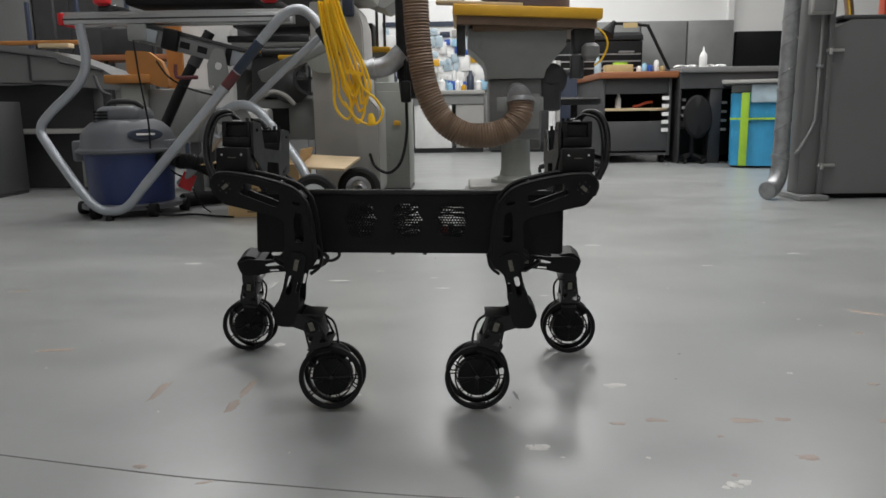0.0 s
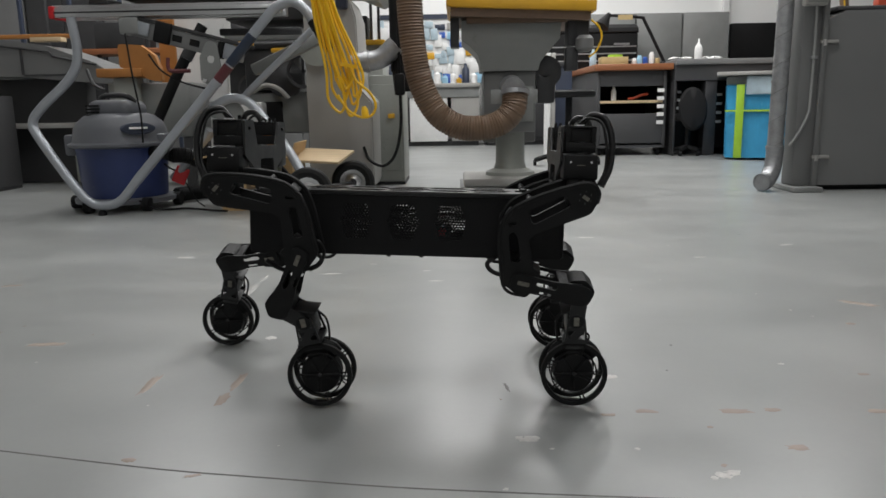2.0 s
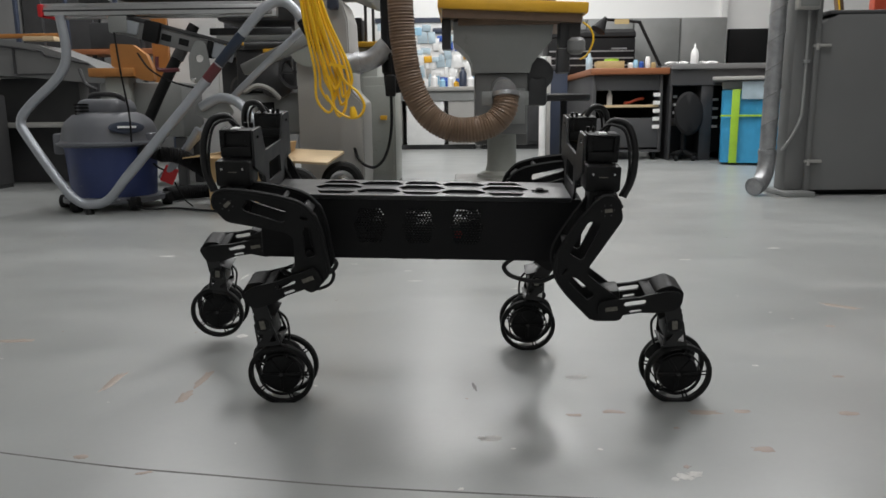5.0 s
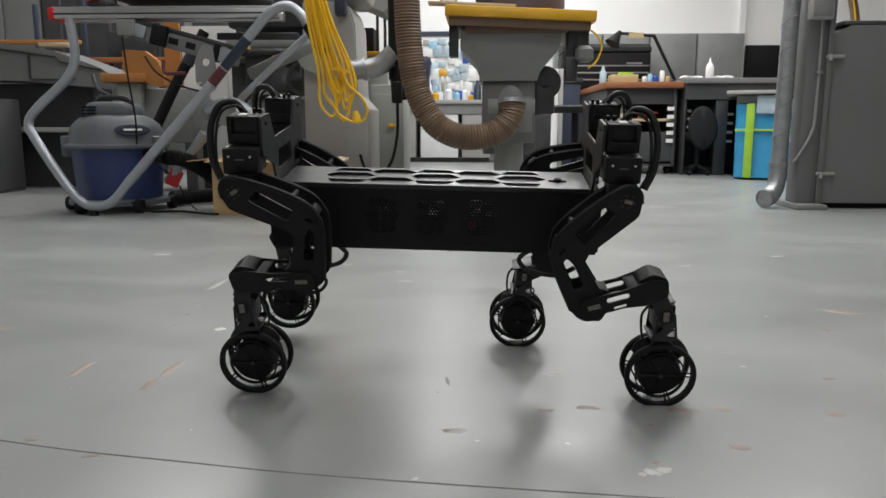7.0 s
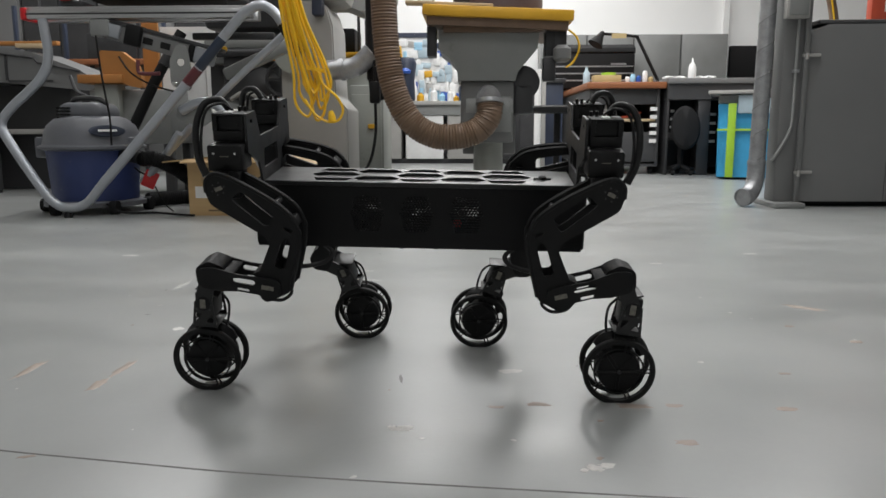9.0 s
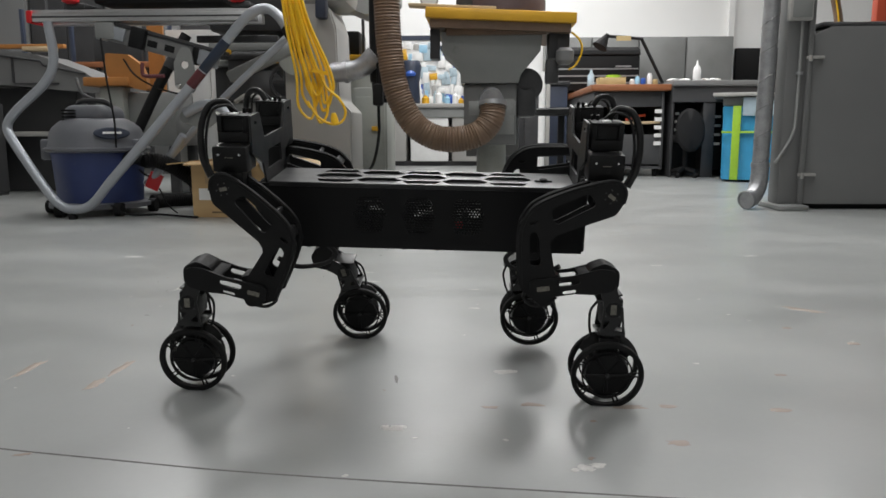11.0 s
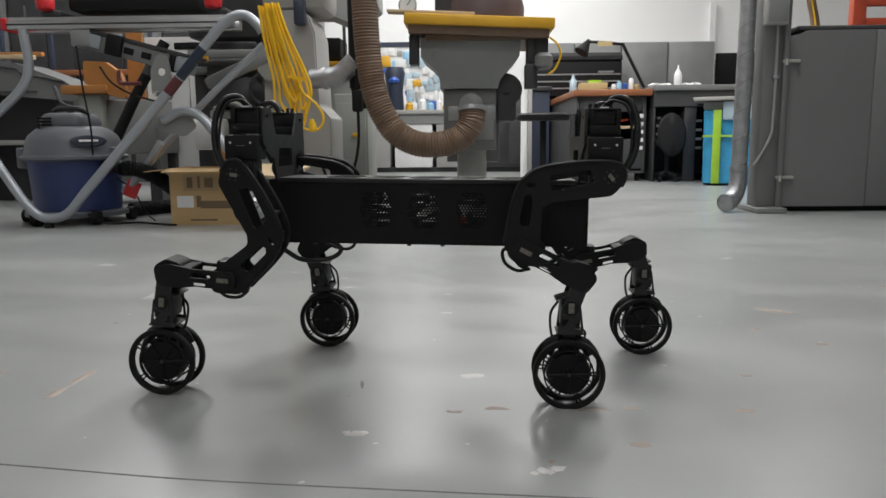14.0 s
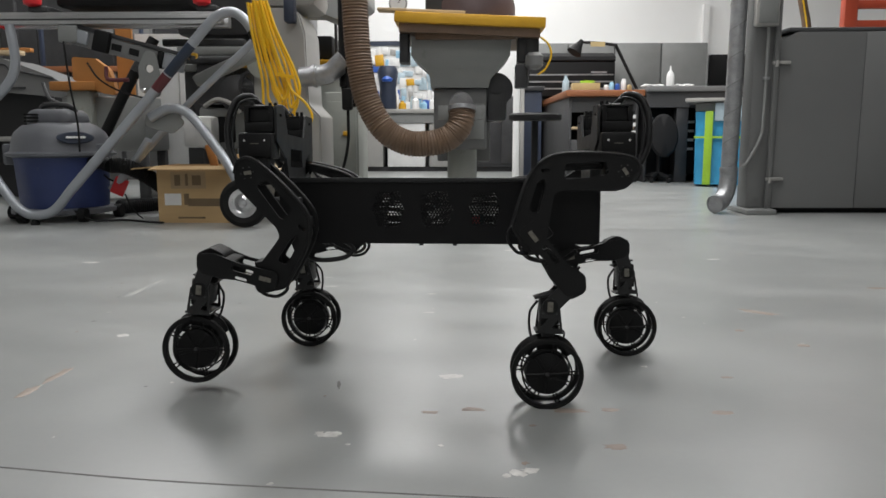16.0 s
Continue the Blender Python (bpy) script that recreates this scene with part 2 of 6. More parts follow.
def smooth_path(pts, per=6):
    """Catmull-Rom through the points."""
    p = [Vector(q) for q in pts]
    p = [p[0] * 2 - p[1]] + p + [p[-1] * 2 - p[-2]]
    out = []
    for i in range(1, len(p) - 2):
        for k in range(per):
            t = k / per
            a, b, c, d = p[i - 1], p[i], p[i + 1], p[i + 2]
            out.append(0.5 * (2 * b + (c - a) * t + (2 * a - 5 * b + 4 * c - d) * t * t + (3 * b - a - 3 * c + d) * t ** 3))
    out.append(p[-2])
    return out


def add_tube(bm, pts, r, n=10, per=6, ridge=0.0, pitch=0.01, flat=1.0):
    path = smooth_path(pts, per) if per else [Vector(q) for q in pts]
    if ridge > 0:
        dense, left = [path[0]], 0.0
        for a, b in zip(path, path[1:]):
            d = (b - a).length
            k = max(1, int(d / (pitch / 4)))
            dense += [a.lerp(b, (j + 1) / k) for j in range(k)]
        path = dense
    run, rows, last = 0.0, [], None
    for p, s, u in frames_along(path):
        run += (p - last).length if last else 0.0
        last = p
        rr = r + (ridge * math.cos(2 * math.pi * run / pitch) if ridge else 0)
        rows.append([p + s * (rr * math.cos(2 * math.pi * i / n)) + u * (rr * flat * math.sin(2 * math.pi * i / n)) for i in range(n)])
    return add_ring(bm, rows)


def add_cyl(bm, p0, p1, r0, r1=None, n=20):
    return add_tube_rows(bm, [(p0, r0), (p1, r0 if r1 is None else r1)], n)


def add_tube_rows(bm, spec, n=20):
    """A turned body along straight or bent line: (point, radius) rows."""
    fr = frames_along([p for p, _ in spec])
    if len({tuple(Vector(p)) for p, _ in spec}) < len(spec):
        w = (Vector(spec[-1][0]) - Vector(spec[0][0])).normalized()
        s = w.orthogonal().normalized()
        fr = [(Vector(p), s, w.cross(s)) for p, _ in spec]
    rows = [[p + s * (r * math.cos(2 * math.pi * i / n)) + u * (r * math.sin(2 * math.pi * i / n)) for i in range(n)] for (p, s, u), (_, r) in zip(fr, spec)]
    return add_ring(bm, rows)


def add_hoop(bm, centre, axis, profile, n=36):
    """A ring round an axis; profile: closed list of (radius, along)."""
    w = Vector(axis).normalized()
    s = w.orthogonal().normalized()
    u = w.cross(s)
    c = Vector(centre)
    rows = []
    for i in range(n):
        a = 2 * math.pi * i / n
        d = s * math.cos(a) + u * math.sin(a)
        rows.append([c + d * r + w * h for r, h in profile])
    return add_ring(bm, rows, closed=True)


def fillet(pts, r, seg=4):
    """Rounds the corners of a closed outline; r: one radius or one for each corner."""
    n, out = len(pts), []
    for i in range(n):
        a, b, c = Vector(pts[i - 1]), Vector(pts[i]), Vector(pts[(i + 1) % n])
        rr = r[i] if isinstance(r, (list, tuple)) else r
        u, v = (a - b), (c - b)
        ang = u.angle(v, 0)
        cut = min(rr / max(math.tan(ang / 2), 1e-3), u.length * 0.49, v.length * 0.49)
        p, q = b + u.normalized() * cut, b + v.normalized() * cut
        for k in range(seg + 1):
            t = k / seg
            out.append(((1 - t) ** 2 * p + 2 * t * (1 - t) * b + t * t * q).to_2d())
    return out


def add_plate(bm, outline, holes, y0, y1, m=None):
    """A flat plate from an outline and holes in x and z, between y0 and y1."""
    tmp = bmesh.new()
    edges = []
    for loop in [outline] + list(holes):
        vs = [tmp.verts.new((p[0], y0, p[1])) for p in loop]
        edges += [tmp.edges.new((vs[i], vs[(i + 1) % len(vs)])) for i in range(len(vs))]
    bmesh.ops.triangle_fill(tmp, use_beauty=True, use_dissolve=False, edges=edges)
    ext = bmesh.ops.extrude_face_region(tmp, geom=list(tmp.faces))
    bmesh.ops.translate(tmp, verts=[v for v in ext["geom"] if isinstance(v, bmesh.types.BMVert)], vec=(0, y1 - y0, 0))
    bmesh.ops.recalc_face_normals(tmp, faces=tmp.faces)
    if m is not None:
        bmesh.ops.transform(tmp, matrix=m, verts=tmp.verts)
    me = bpy.data.meshes.new("tmp")
    tmp.to_mesh(me)
    tmp.free()
    bm.from_mesh(me)
    bpy.data.meshes.remove(me)
    return bm


def finish(name, bm, material, angle=38):
    bmesh.ops.recalc_face_normals(bm, faces=bm.faces)
    me = bpy.data.meshes.new(name)
    bm.to_mesh(me)
    bm.free()
    me.materials.append(material)
    me.polygons.foreach_set("use_smooth", [True] * len(me.polygons))
    me.set_sharp_from_angle(angle=radians(angle))
    return me


def part(name, bm, material, parent, label="", angle=38):
    ob = new(name, finish(name, bm, material, angle))
    ob.parent = parent
    return tagged(ob, label)


def thing(name, bm, material, label, category, kind="", group="", angle=38):
    return tagged(new(name, finish(name, bm, material, angle)), label, category, group, kind)


def base(name, label, category, m=None, kind="", group=""):
    ob = tagged(new(name), label, category, group, kind)
    if m is not None:
        ob.matrix_basis = m
    return ob


def nb():
    return bmesh.new()


def boxes(*rows, bevel=0.0):
    bm = nb()
    for r in rows:
        add_box(bm, *r, bevel=bevel)
    return bm



# ---- the room ----
def build_room():
    floor = tagged(new("floor", finish("floor", boxes((-6, 8, -4, 10.0, -0.2, 0.0)), M_FLOOR)), "grey painted concrete workshop floor, scuffed and chipped", "floor", "", "structure")
    joint = nb()
    add_tube(joint, [(-2.4, 1.50, 0.0), (-0.666, 1.088, 0.0), (-0.182, 0.990, 0.0), (0.36, 0.930, 0.0), (2.2, 0.80, 0.0)], 0.0017, 6, 8, flat=0.35)
    part("floor_crack", joint, M_CHIPD, floor, "thin dark joint in the floor")
    tagged(new("wall_back", finish("wall_back", boxes((-6.2, 8.2, 10.0, 10.2, 0, 4.0)), M_WALL)), "white painted workshop wall", "wall", "", "structure")
    tagged(new("wall_left", finish("wall_left", boxes((-6.2, -6, -4, 10.0, 0, 4.0)), M_WALL)), "white painted workshop wall", "wall", "", "structure")
    tagged(new("wall_right", finish("wall_right", boxes((8, 8.2, -4, 10.0, 0, 4.0)), M_WALL)), "white painted workshop wall", "wall", "", "structure")
    tagged(new("wall_front", finish("wall_front", boxes((-6.2, 8.2, -4.2, -4, 0, 4.0)), M_WALL)), "white painted workshop wall", "wall", "", "structure")
    tagged(new("ceiling", finish("ceiling", boxes((-6.2, 8.2, -4.2, 10.2, CEILING + 0.004, CEILING + 0.2)), M_CEIL)), "plain pale workshop ceiling", "ceiling", "", "structure")
    return floor


FLOOR = build_room()



def turned(m, rows, n=28):
    """A lathe body along z: (radius, height) rows, moved by m."""
    bm = nb()
    add_tube_rows(bm, [((0, 0, z), r) for r, z in rows], n)
    bmesh.ops.transform(bm, matrix=m, verts=bm.verts)
    return bm


def build_ceiling_lights():
    first = base("ceiling_light", "long white fluorescent fixture under the ceiling", "ceiling light", group="ceiling lights")
    part("housing", boxes((-0.31, 0.31, -0.62, 0.62, -0.10, 0.0), bevel=0.01), M_WHITE, first)
    part("diffuser", boxes((-0.28, 0.28, -0.58, 0.58, -0.112, -0.104)), M_LAMPGLOW, first, "glowing diffuser")
    for k, (x, y) in enumerate(LAMP_PLACES):
        if k == 0:
            first.matrix_basis = pose(x, y, CEILING)
        else:
            copy_thing(first, pose(x, y, CEILING))


build_ceiling_lights()


def build_floor_marks():
    """Chips and scrapes in the floor paint: irregular flakes lying on it."""
    rng = random.Random(5)

    def flake(cx, cy, rx, ry, turn, material, jag=0.3, n=17):
        bm = nb()
        ring = []
        for k in range(n):
            a = 2 * math.pi * k / n
            q = 1 + rng.uniform(-jag, jag)
            c, d = math.cos(a), math.sin(a)
            ring.append(Vector((rx * q * math.copysign(abs(c) ** 0.8, c), ry * q * math.copysign(abs(d) ** 0.8, d), 0.0)))
        rows = [[p + Vector((0, 0, 0.0001)) for p in ring], [p * 0.94 + Vector((0, 0, 0.0004)) for p in ring]]
        add_ring(bm, rows)
        bmesh.ops.transform(bm, matrix=pose(cx, cy, 0, 0, 0, turn), verts=bm.verts)
        part("paint_chip", bm, material, FLOOR)

    W, P, D, G = M_CHIPW, M_CHIPP, M_CHIPD, M_CHIPG
    for row in ((0.207, 1.113, 0.016, 0.010, 5, W), (0.190, 1.118, 0.007, 0.006, 5, W), (0.474, 0.992, 0.013, 0.008, -25, W), (0.492, 1.000, 0.012, 0.008, 10, W), (0.460, 0.985, 0.006, 0.005, 0, W),
                (0.486, 1.022, 0.006, 0.004, 40, P), (0.620, 1.079, 0.017, 0.009, 0, P), (0.575, 1.216, 0.026, 0.010, 0, P), (0.640, 1.222, 0.013, 0.008, 0, P), (0.815, 1.213, 0.018, 0.008, 0, P),
                (0.382, 1.384, 0.020, 0.010, 10, W), (1.140, 1.895, 0.050, 0.014, -38, P), (1.03, 1.72, 0.012, 0.010, 0, P), (1.12, 1.60, 0.014, 0.010, 0, P),
                (-0.345, 1.375, 0.009, 0.042, 0, P), (-0.348, 1.285, 0.010, 0.028, 2, P), (-0.517, 1.365, 0.009, 0.050, 0, P), (-0.522, 2.115, 0.009, 0.075, 1, G), (-0.521, 2.255, 0.008, 0.048, -1, G), (-0.350, 1.652, 0.012, 0.012, 0, W), (-0.318, 2.311, 0.030, 0.006, 0, W), (-0.012, 2.341, 0.012, 0.006, 0, W), (0.184, 1.335, 0.003, 0.022, 8, D), (0.884, 1.388, 0.012, 0.006, 0, P), (0.352, 1.205, 0.014, 0.006, 0, P), (0.321, 1.878, 0.014, 0.006, 0, W), (0.509, 1.154, 0.006, 0.004, 0, P),
                (-0.86, 1.62, 0.045, 0.012, 6, P), (0.42, 1.22, 0.020, 0.008, 0, P), 
                (0.02, 2.2, 0.02, 0.006, 0, W), (0.32, 2.1, 0.015, 0.006, 0, W),
                (0.92, 2.5, 0.02, 0.008, 0, W), (1.3, 2.7, 0.03, 0.01, 10, W), (0.6, 2.9, 0.03, 0.01, 0, W), (-0.2, 2.45, 0.012, 0.006, 0, W), (-0.42, 1.05, 0.010, 0.008, 0, P), (-0.30, 1.00, 0.012, 0.004, 20, P), (0.75, 1.45, 0.006, 0.004, 0, W), (1.42, 1.45, 0.016, 0.01, 0, W),
                (1.6, 2.2, 0.03, 0.012, 0, P), (-1.3, 2.2, 0.03, 0.01, 10, P), (-0.9, 2.6, 0.03, 0.01, 0, W)):
        flake(*row)
    for _ in range(90):
        flake(rng.uniform(-1.6, 2.2), rng.uniform(0.85, 3.6), rng.uniform(0.002, 0.006), rng.uniform(0.0015, 0.004), rng.uniform(0, 180), rng.choice((W, P, W, D)), 0.4, 7)


build_floor_marks()


# ---- right side: dust cabinet, column, duct ----
def build_dust_cabinet():
    c = base("dust_cabinet", "dark grey steel dust collector cabinet with hinged doors", "cabinet")
    o = fillet([(2.205, 0.03), (3.9, 0.03), (3.9, 1.0), (2.30, 1.0), (2.205, 0.955)], 0.012, 3)
    part("body", add_plate(nb(), o, [], 4.42, 4.70), M_CAB, c)
    part("lid", boxes((2.25, 3.95, 4.40, 4.72, 1.001, 1.022), bevel=0.005), M_CABD, c, "dark flat lid")
    d = fillet([(2.207, 0.032), (2.668, 0.032), (2.668, 0.998), (2.30, 0.998), (2.207, 0.953)], 0.008, 3)
    part("door", add_plate(nb(), d, [], 4.395, 4.418), M_CAB, c, "flat dark grey door")
    part("door", boxes((2.672, 3.3, 4.395, 4.418, 0.032, 0.998), bevel=0.003), M_CAB, c, "flat dark grey door")
    for z in (0.832, 0.195):
        h = nb()
        add_box(h, 2.165, 2.262, 4.375, 4.396, z - 0.009, z + 0.009, 0.004)
        add_cyl(h, (2.185, 4.372, z - 0.022), (2.185, 4.372, z + 0.012), 0.009, n=12)
        part("hinge", h, M_MACHL, c, "pale worn strap hinge")
    part("plinth", boxes((2.23, 3.88, 4.45, 4.68, 0.0, 0.0295)), M_BLACK, c)
    c.matrix_basis = pose(-0.055, -0.10, 0)


def build_column():
    c = base("steel_column", "tall grey steel column with conduit and switch box", "column")
    part("post", boxes((2.012, 2.135, 4.30, 4.44, 0.03, 3.8), bevel=0.008), M_CAB, c)
    part("flange", boxes((2.115, 2.145, 4.275, 4.2995, 0.03, 3.8), bevel=0.005), M_CAB, c)
    part("base_plate", boxes((1.985, 2.150, 4.20, 4.52, 0.0, 0.0295), bevel=0.006), M_MACH, c, "grey base plate on the floor")
    part("conduit", add_tube(nb(), [(2.080, 4.289, 3.7), (2.080, 4.289, 1.2), (2.080, 4.289, 0.55), (2.068, 4.289, 0.42), (2.010, 4.289, 0.30), (1.985, 4.30, 0.26)], 0.009, 10, 6), M_MACH, c, "thin grey conduit")
    part("clamp", boxes((2.063, 2.097, 4.277, 4.2995, 0.74, 0.757), bevel=0.002), M_GALV, c)
    part("switch_box", boxes((1.985, 2.110, 4.225, 4.2745, 1.02, 1.25), bevel=0.008), M_MACHL, c, "grey electrical switch box")
    part("box_cover", boxes((1.997, 2.098, 4.217, 4.2245, 1.035, 1.235), bevel=0.003), M_MACH, c)


def build_spiral_duct():
    d = base("spiral_duct", "galvanised spiral dust duct standing on the floor", "duct")
    pipe = nb()
    add_tube(pipe, [(1.96, 4.36, 3.85), (1.93, 4.36, 0.24)], 0.044, 28, 40)
    part("pipe", pipe, M_GALV, d)
    seam = nb()
    pts = []
    for k in range(0, 400):
        z = 0.26 + k * 0.009
        a = 2 * math.pi * z / 0.155
        pts.append((1.93 + 0.03 * (z - 0.24) / 3.6 + 0.0443 * math.cos(a), 4.36 + 0.0443 * math.sin(a), z))
    add_tube(seam, pts, 0.0028, 5, 0)
    part("seam", seam, M_MACH, d, "raised spiral seam")
    elbow = add_tube(nb(), [(1.93, 4.36, 0.26), (1.93, 4.36, 0.19), (1.915, 4.345, 0.115), (1.878, 4.315, 0.064), (1.835, 4.28, 0.054)], 0.048, 24, 5)
    part("elbow", elbow, M_GALV, d, "dented galvanised elbow")
    part("collar", add_hoop(nb(), (1.93, 4.36, 0.245), (0, 0, 1), [(0.044, -0.012), (0.051, -0.010), (0.051, 0.010), (0.044, 0.012)], 28), M_GALV, d)
    part("collar", add_hoop(nb(), (1.835, 4.28, 0.054), (-0.8, -0.58, -0.15), [(0.044, -0.02), (0.052, -0.018), (0.052, 0.006), (0.044, 0.008)], 28), M_GALV, d)
    part("band", add_hoop(nb(), (1.933, 4.36, 0.62), (0, 0, 1), [(0.044, -0.006), (0.048, -0.006), (0.048, 0.006), (0.044, 0.006)], 28), M_GALV, d)


def build_ladder():
    l = base("stepladder", "red-orange fibreglass stepladder leaning behind the cabinet", "ladder")
    for x in (3.33, 3.81):
        part("rail", boxes((x, x + 0.10, 6.0, 6.08, 0.0, 2.4), bevel=0.006), M_LADDER, l)
    for k in range(15):
        part("rung", boxes((3.431, 3.809, 6.01, 6.07, 0.20 + k * 0.15, 0.26 + k * 0.15), bevel=0.003), M_LADDER, l)
    p = base("hanging_cable_bundle", "brown and yellow cable hanging down the wall", "cable")
    part("cable", add_tube(nb(), [(2.72, 5.6, 3.9), (2.78, 5.6, 1.8), (2.87, 5.6, 1.2), (2.92, 5.6, 0.9)], 0.03, 10, 6), M_HOSE, p)
    part("cord", add_tube(nb(), [(2.72, 5.565, 3.9), (2.775, 5.565, 1.8), (2.855, 5.565, 1.2), (2.90, 5.565, 0.9)], 0.006, 8, 6), M_CORD, p)


build_dust_cabinet()
build_column()
build_spiral_duct()
build_ladder()


# ---- back right: bin, benches, cabinets ----
def build_wrapped_bin():
    b = base("wrapped_bin", "square bin wrapped in blue plastic film with lime tape", "bin")
    bag = nb()
    rng = random.Random(3)
    rows = []
    for j in range(9):
        z = 0.02 + 0.62 * j / 8
        ring = []
        for k in range(40):
            a = 2 * math.pi * k / 40
            c, s = math.cos(a), math.sin(a)
            q = 1 / max(abs(c), abs(s)) ** 0.85
            w = 1 + rng.uniform(-0.012, 0.012) + 0.035 * (j / 8)
            ring.append(Vector((2.735 + 0.29 * w * q * c, 6.98 + 0.30 * w * q * s, z)))
        rows.append(ring)
    add_ring(bag, rows)
    part("film", bag, M_BLUEP, b, "crumpled blue plastic film", 80)
    part("film_cuff", boxes((2.60, 3.07, 6.640, 7.31, 0.56, 0.715), bevel=0.012), M_BLUEW, b, "milky film over the rim")
    part("liner", boxes((2.44, 3.02, 6.70, 7.28, 0.645, 0.715), bevel=0.01), M_MACH, b)
    part("tape", boxes((2.525, 2.59, 6.648, 6.662, 0.02, 0.645), bevel=0.002), M_GREENT, b, "lime green tape")
    part("tape", boxes((2.44, 2.90, 6.650, 6.664, 0.415, 0.432), bevel=0.002), M_GREENT, b, "lime green tape")
    part("lid", boxes((2.36, 3.12, 6.60, 7.36, 0.722, 0.752), bevel=0.006), M_MACHL, b, "pale board lying on top")
    part("label", boxes((2.86, 2.98, 6.634, 6.640, 0.33, 0.39)), M_BLUEW, b)
    b.matrix_basis = pose(2.79, 6.76, 0, 0, 0, -20) @ Matrix.Translation((-2.735, -6.98, 0))


def build_workbench():
    b = base("workbench", "long dark grey workbench with an orange wood top", "bench")
    part("top", boxes((1.385, 2.125, 7.18, 9.9, 0.805, 0.865), bevel=0.008), M_WOODO, b, "orange stained wood top")
    part("side_panel", boxes((1.42, 1.45, 7.24, 9.88, 0.10, 0.803), bevel=0.004), M_CABD, b)
    part("side_panel", boxes((2.05, 2.08, 7.24, 9.88, 0.10, 0.803), bevel=0.004), M_CABD, b)
    part("apron", boxes((1.452, 2.048, 7.25, 7.28, 0.66, 0.803), bevel=0.004), M_CABD, b)
    part("shelf", boxes((1.452, 2.048, 7.25, 8.4, 0.50, 0.525), bevel=0.003), M_WOODL, b, "pale wood shelf")
    part("drawer_front", boxes((1.452, 2.048, 7.242, 7.27, 0.12, 0.40), bevel=0.004), M_CABD, b)
    part("back_panel", boxes((1.452, 2.048, 7.9, 7.93, 0.12, 0.803)), M_BLACK, b)
    part("base_rail", boxes((1.42, 2.08, 7.25, 9.88, 0.075, 0.099)), M_CABD, b)
    for x in (1.46, 2.03):
        for y in (7.32, 9.7):
            w = nb()
            add_cyl(w, (x - 0.015, y, 0.0375), (x + 0.015, y, 0.0375), 0.0375, n=18)
            part("caster", w, M_BLACK, b, "black caster wheel")
    thing("shelf_bottle", turned(pose(1.60, 7.36, 0.526), [(0.024, 0), (0.026, 0.01), (0.026, 0.09), (0.012, 0.115), (0.012, 0.135)]), M_WHITE, "small white squeeze bottle on the bench shelf", "bottle")
    thing("orange_tool", add_tube(nb(), [(1.74, 7.34, 0.540), (1.80, 7.35, 0.550), (1.86, 7.34, 0.575), (1.93, 7.36, 0.585)], 0.013, 8, 5), M_LADDER, "orange-red hand tool lying on the shelf", "tool")
    # on the top
    bx = base("parts_box", "tan parts box with a green tape roll on it", "box")
    part("carton", boxes((1.47, 1.73, 7.34, 7.50, 0.867, 0.94), bevel=0.004), M_TAN, bx)
    part("tape_roll", add_hoop(nb(), (1.62, 7.42, 0.952), (0, 0, 1), [(0.045, -0.011), (0.07, -0.011), (0.07, 0.012), (0.045, 0.012)], 28), M_GREENT, bx, "lime green tape roll")
    for x, h, m, lab in ((1.80, 0.06, M_WHITE, "white lidded jar on the bench"), (1.85, 0.085, M_SKYB, "light blue can on the bench"), (1.905, 0.07, M_BLUE, "blue tin on the bench"), (1.965, 0.115, M_WHITE, "white bottle on the bench"), (2.02, 0.06, M_TAN, "tan tub on the bench")):
        thing("tin", turned(pose(x, 7.40, 0.866), [(0.022, 0), (0.024, 0.004), (0.024, h * 0.8), (0.018, h * 0.9), (0.017, h)], 18), m, lab, "can", group="tins on the bench")
    thing("spray_bottle", turned(pose(1.44, 7.62, 0.866), [(0.032, 0), (0.034, 0.01), (0.034, 0.11), (0.014, 0.14), (0.014, 0.17)], 18), M_BLUEW, "milky plastic bottle on the bench corner", "bottle")


def build_desk_lamp():
    l = base("desk_lamp", "black jointed desk lamp clamped to the bench", "lamp")
    part("arm", add_tube(nb(), [(2.13, 7.55, 0.89), (2.02, 7.55, 1.10), (1.91, 7.55, 1.31)], 0.016, 8, 1), M_BLACK, l)
    part("arm", add_tube(nb(), [(1.92, 7.55, 1.315), (1.75, 7.55, 1.335), (1.57, 7.55, 1.345)], 0.014, 8, 1), M_BLACK, l)
    part("head", add_tube_rows(nb(), [((1.58, 7.55, 1.36), 0.02), ((1.55, 7.54, 1.32), 0.035), ((1.50, 7.52, 1.24), 0.075)], 22), M_BLACK, l, "black lamp shade")
    part("clamp", boxes((2.085, 2.129, 7.52, 7.58, 0.78, 0.90), bevel=0.006), M_DARK, l)
    part("note", boxes((1.66, 1.80, 7.525, 7.535, 1.30, 1.345)), M_TAN, l, "yellowish sticker")


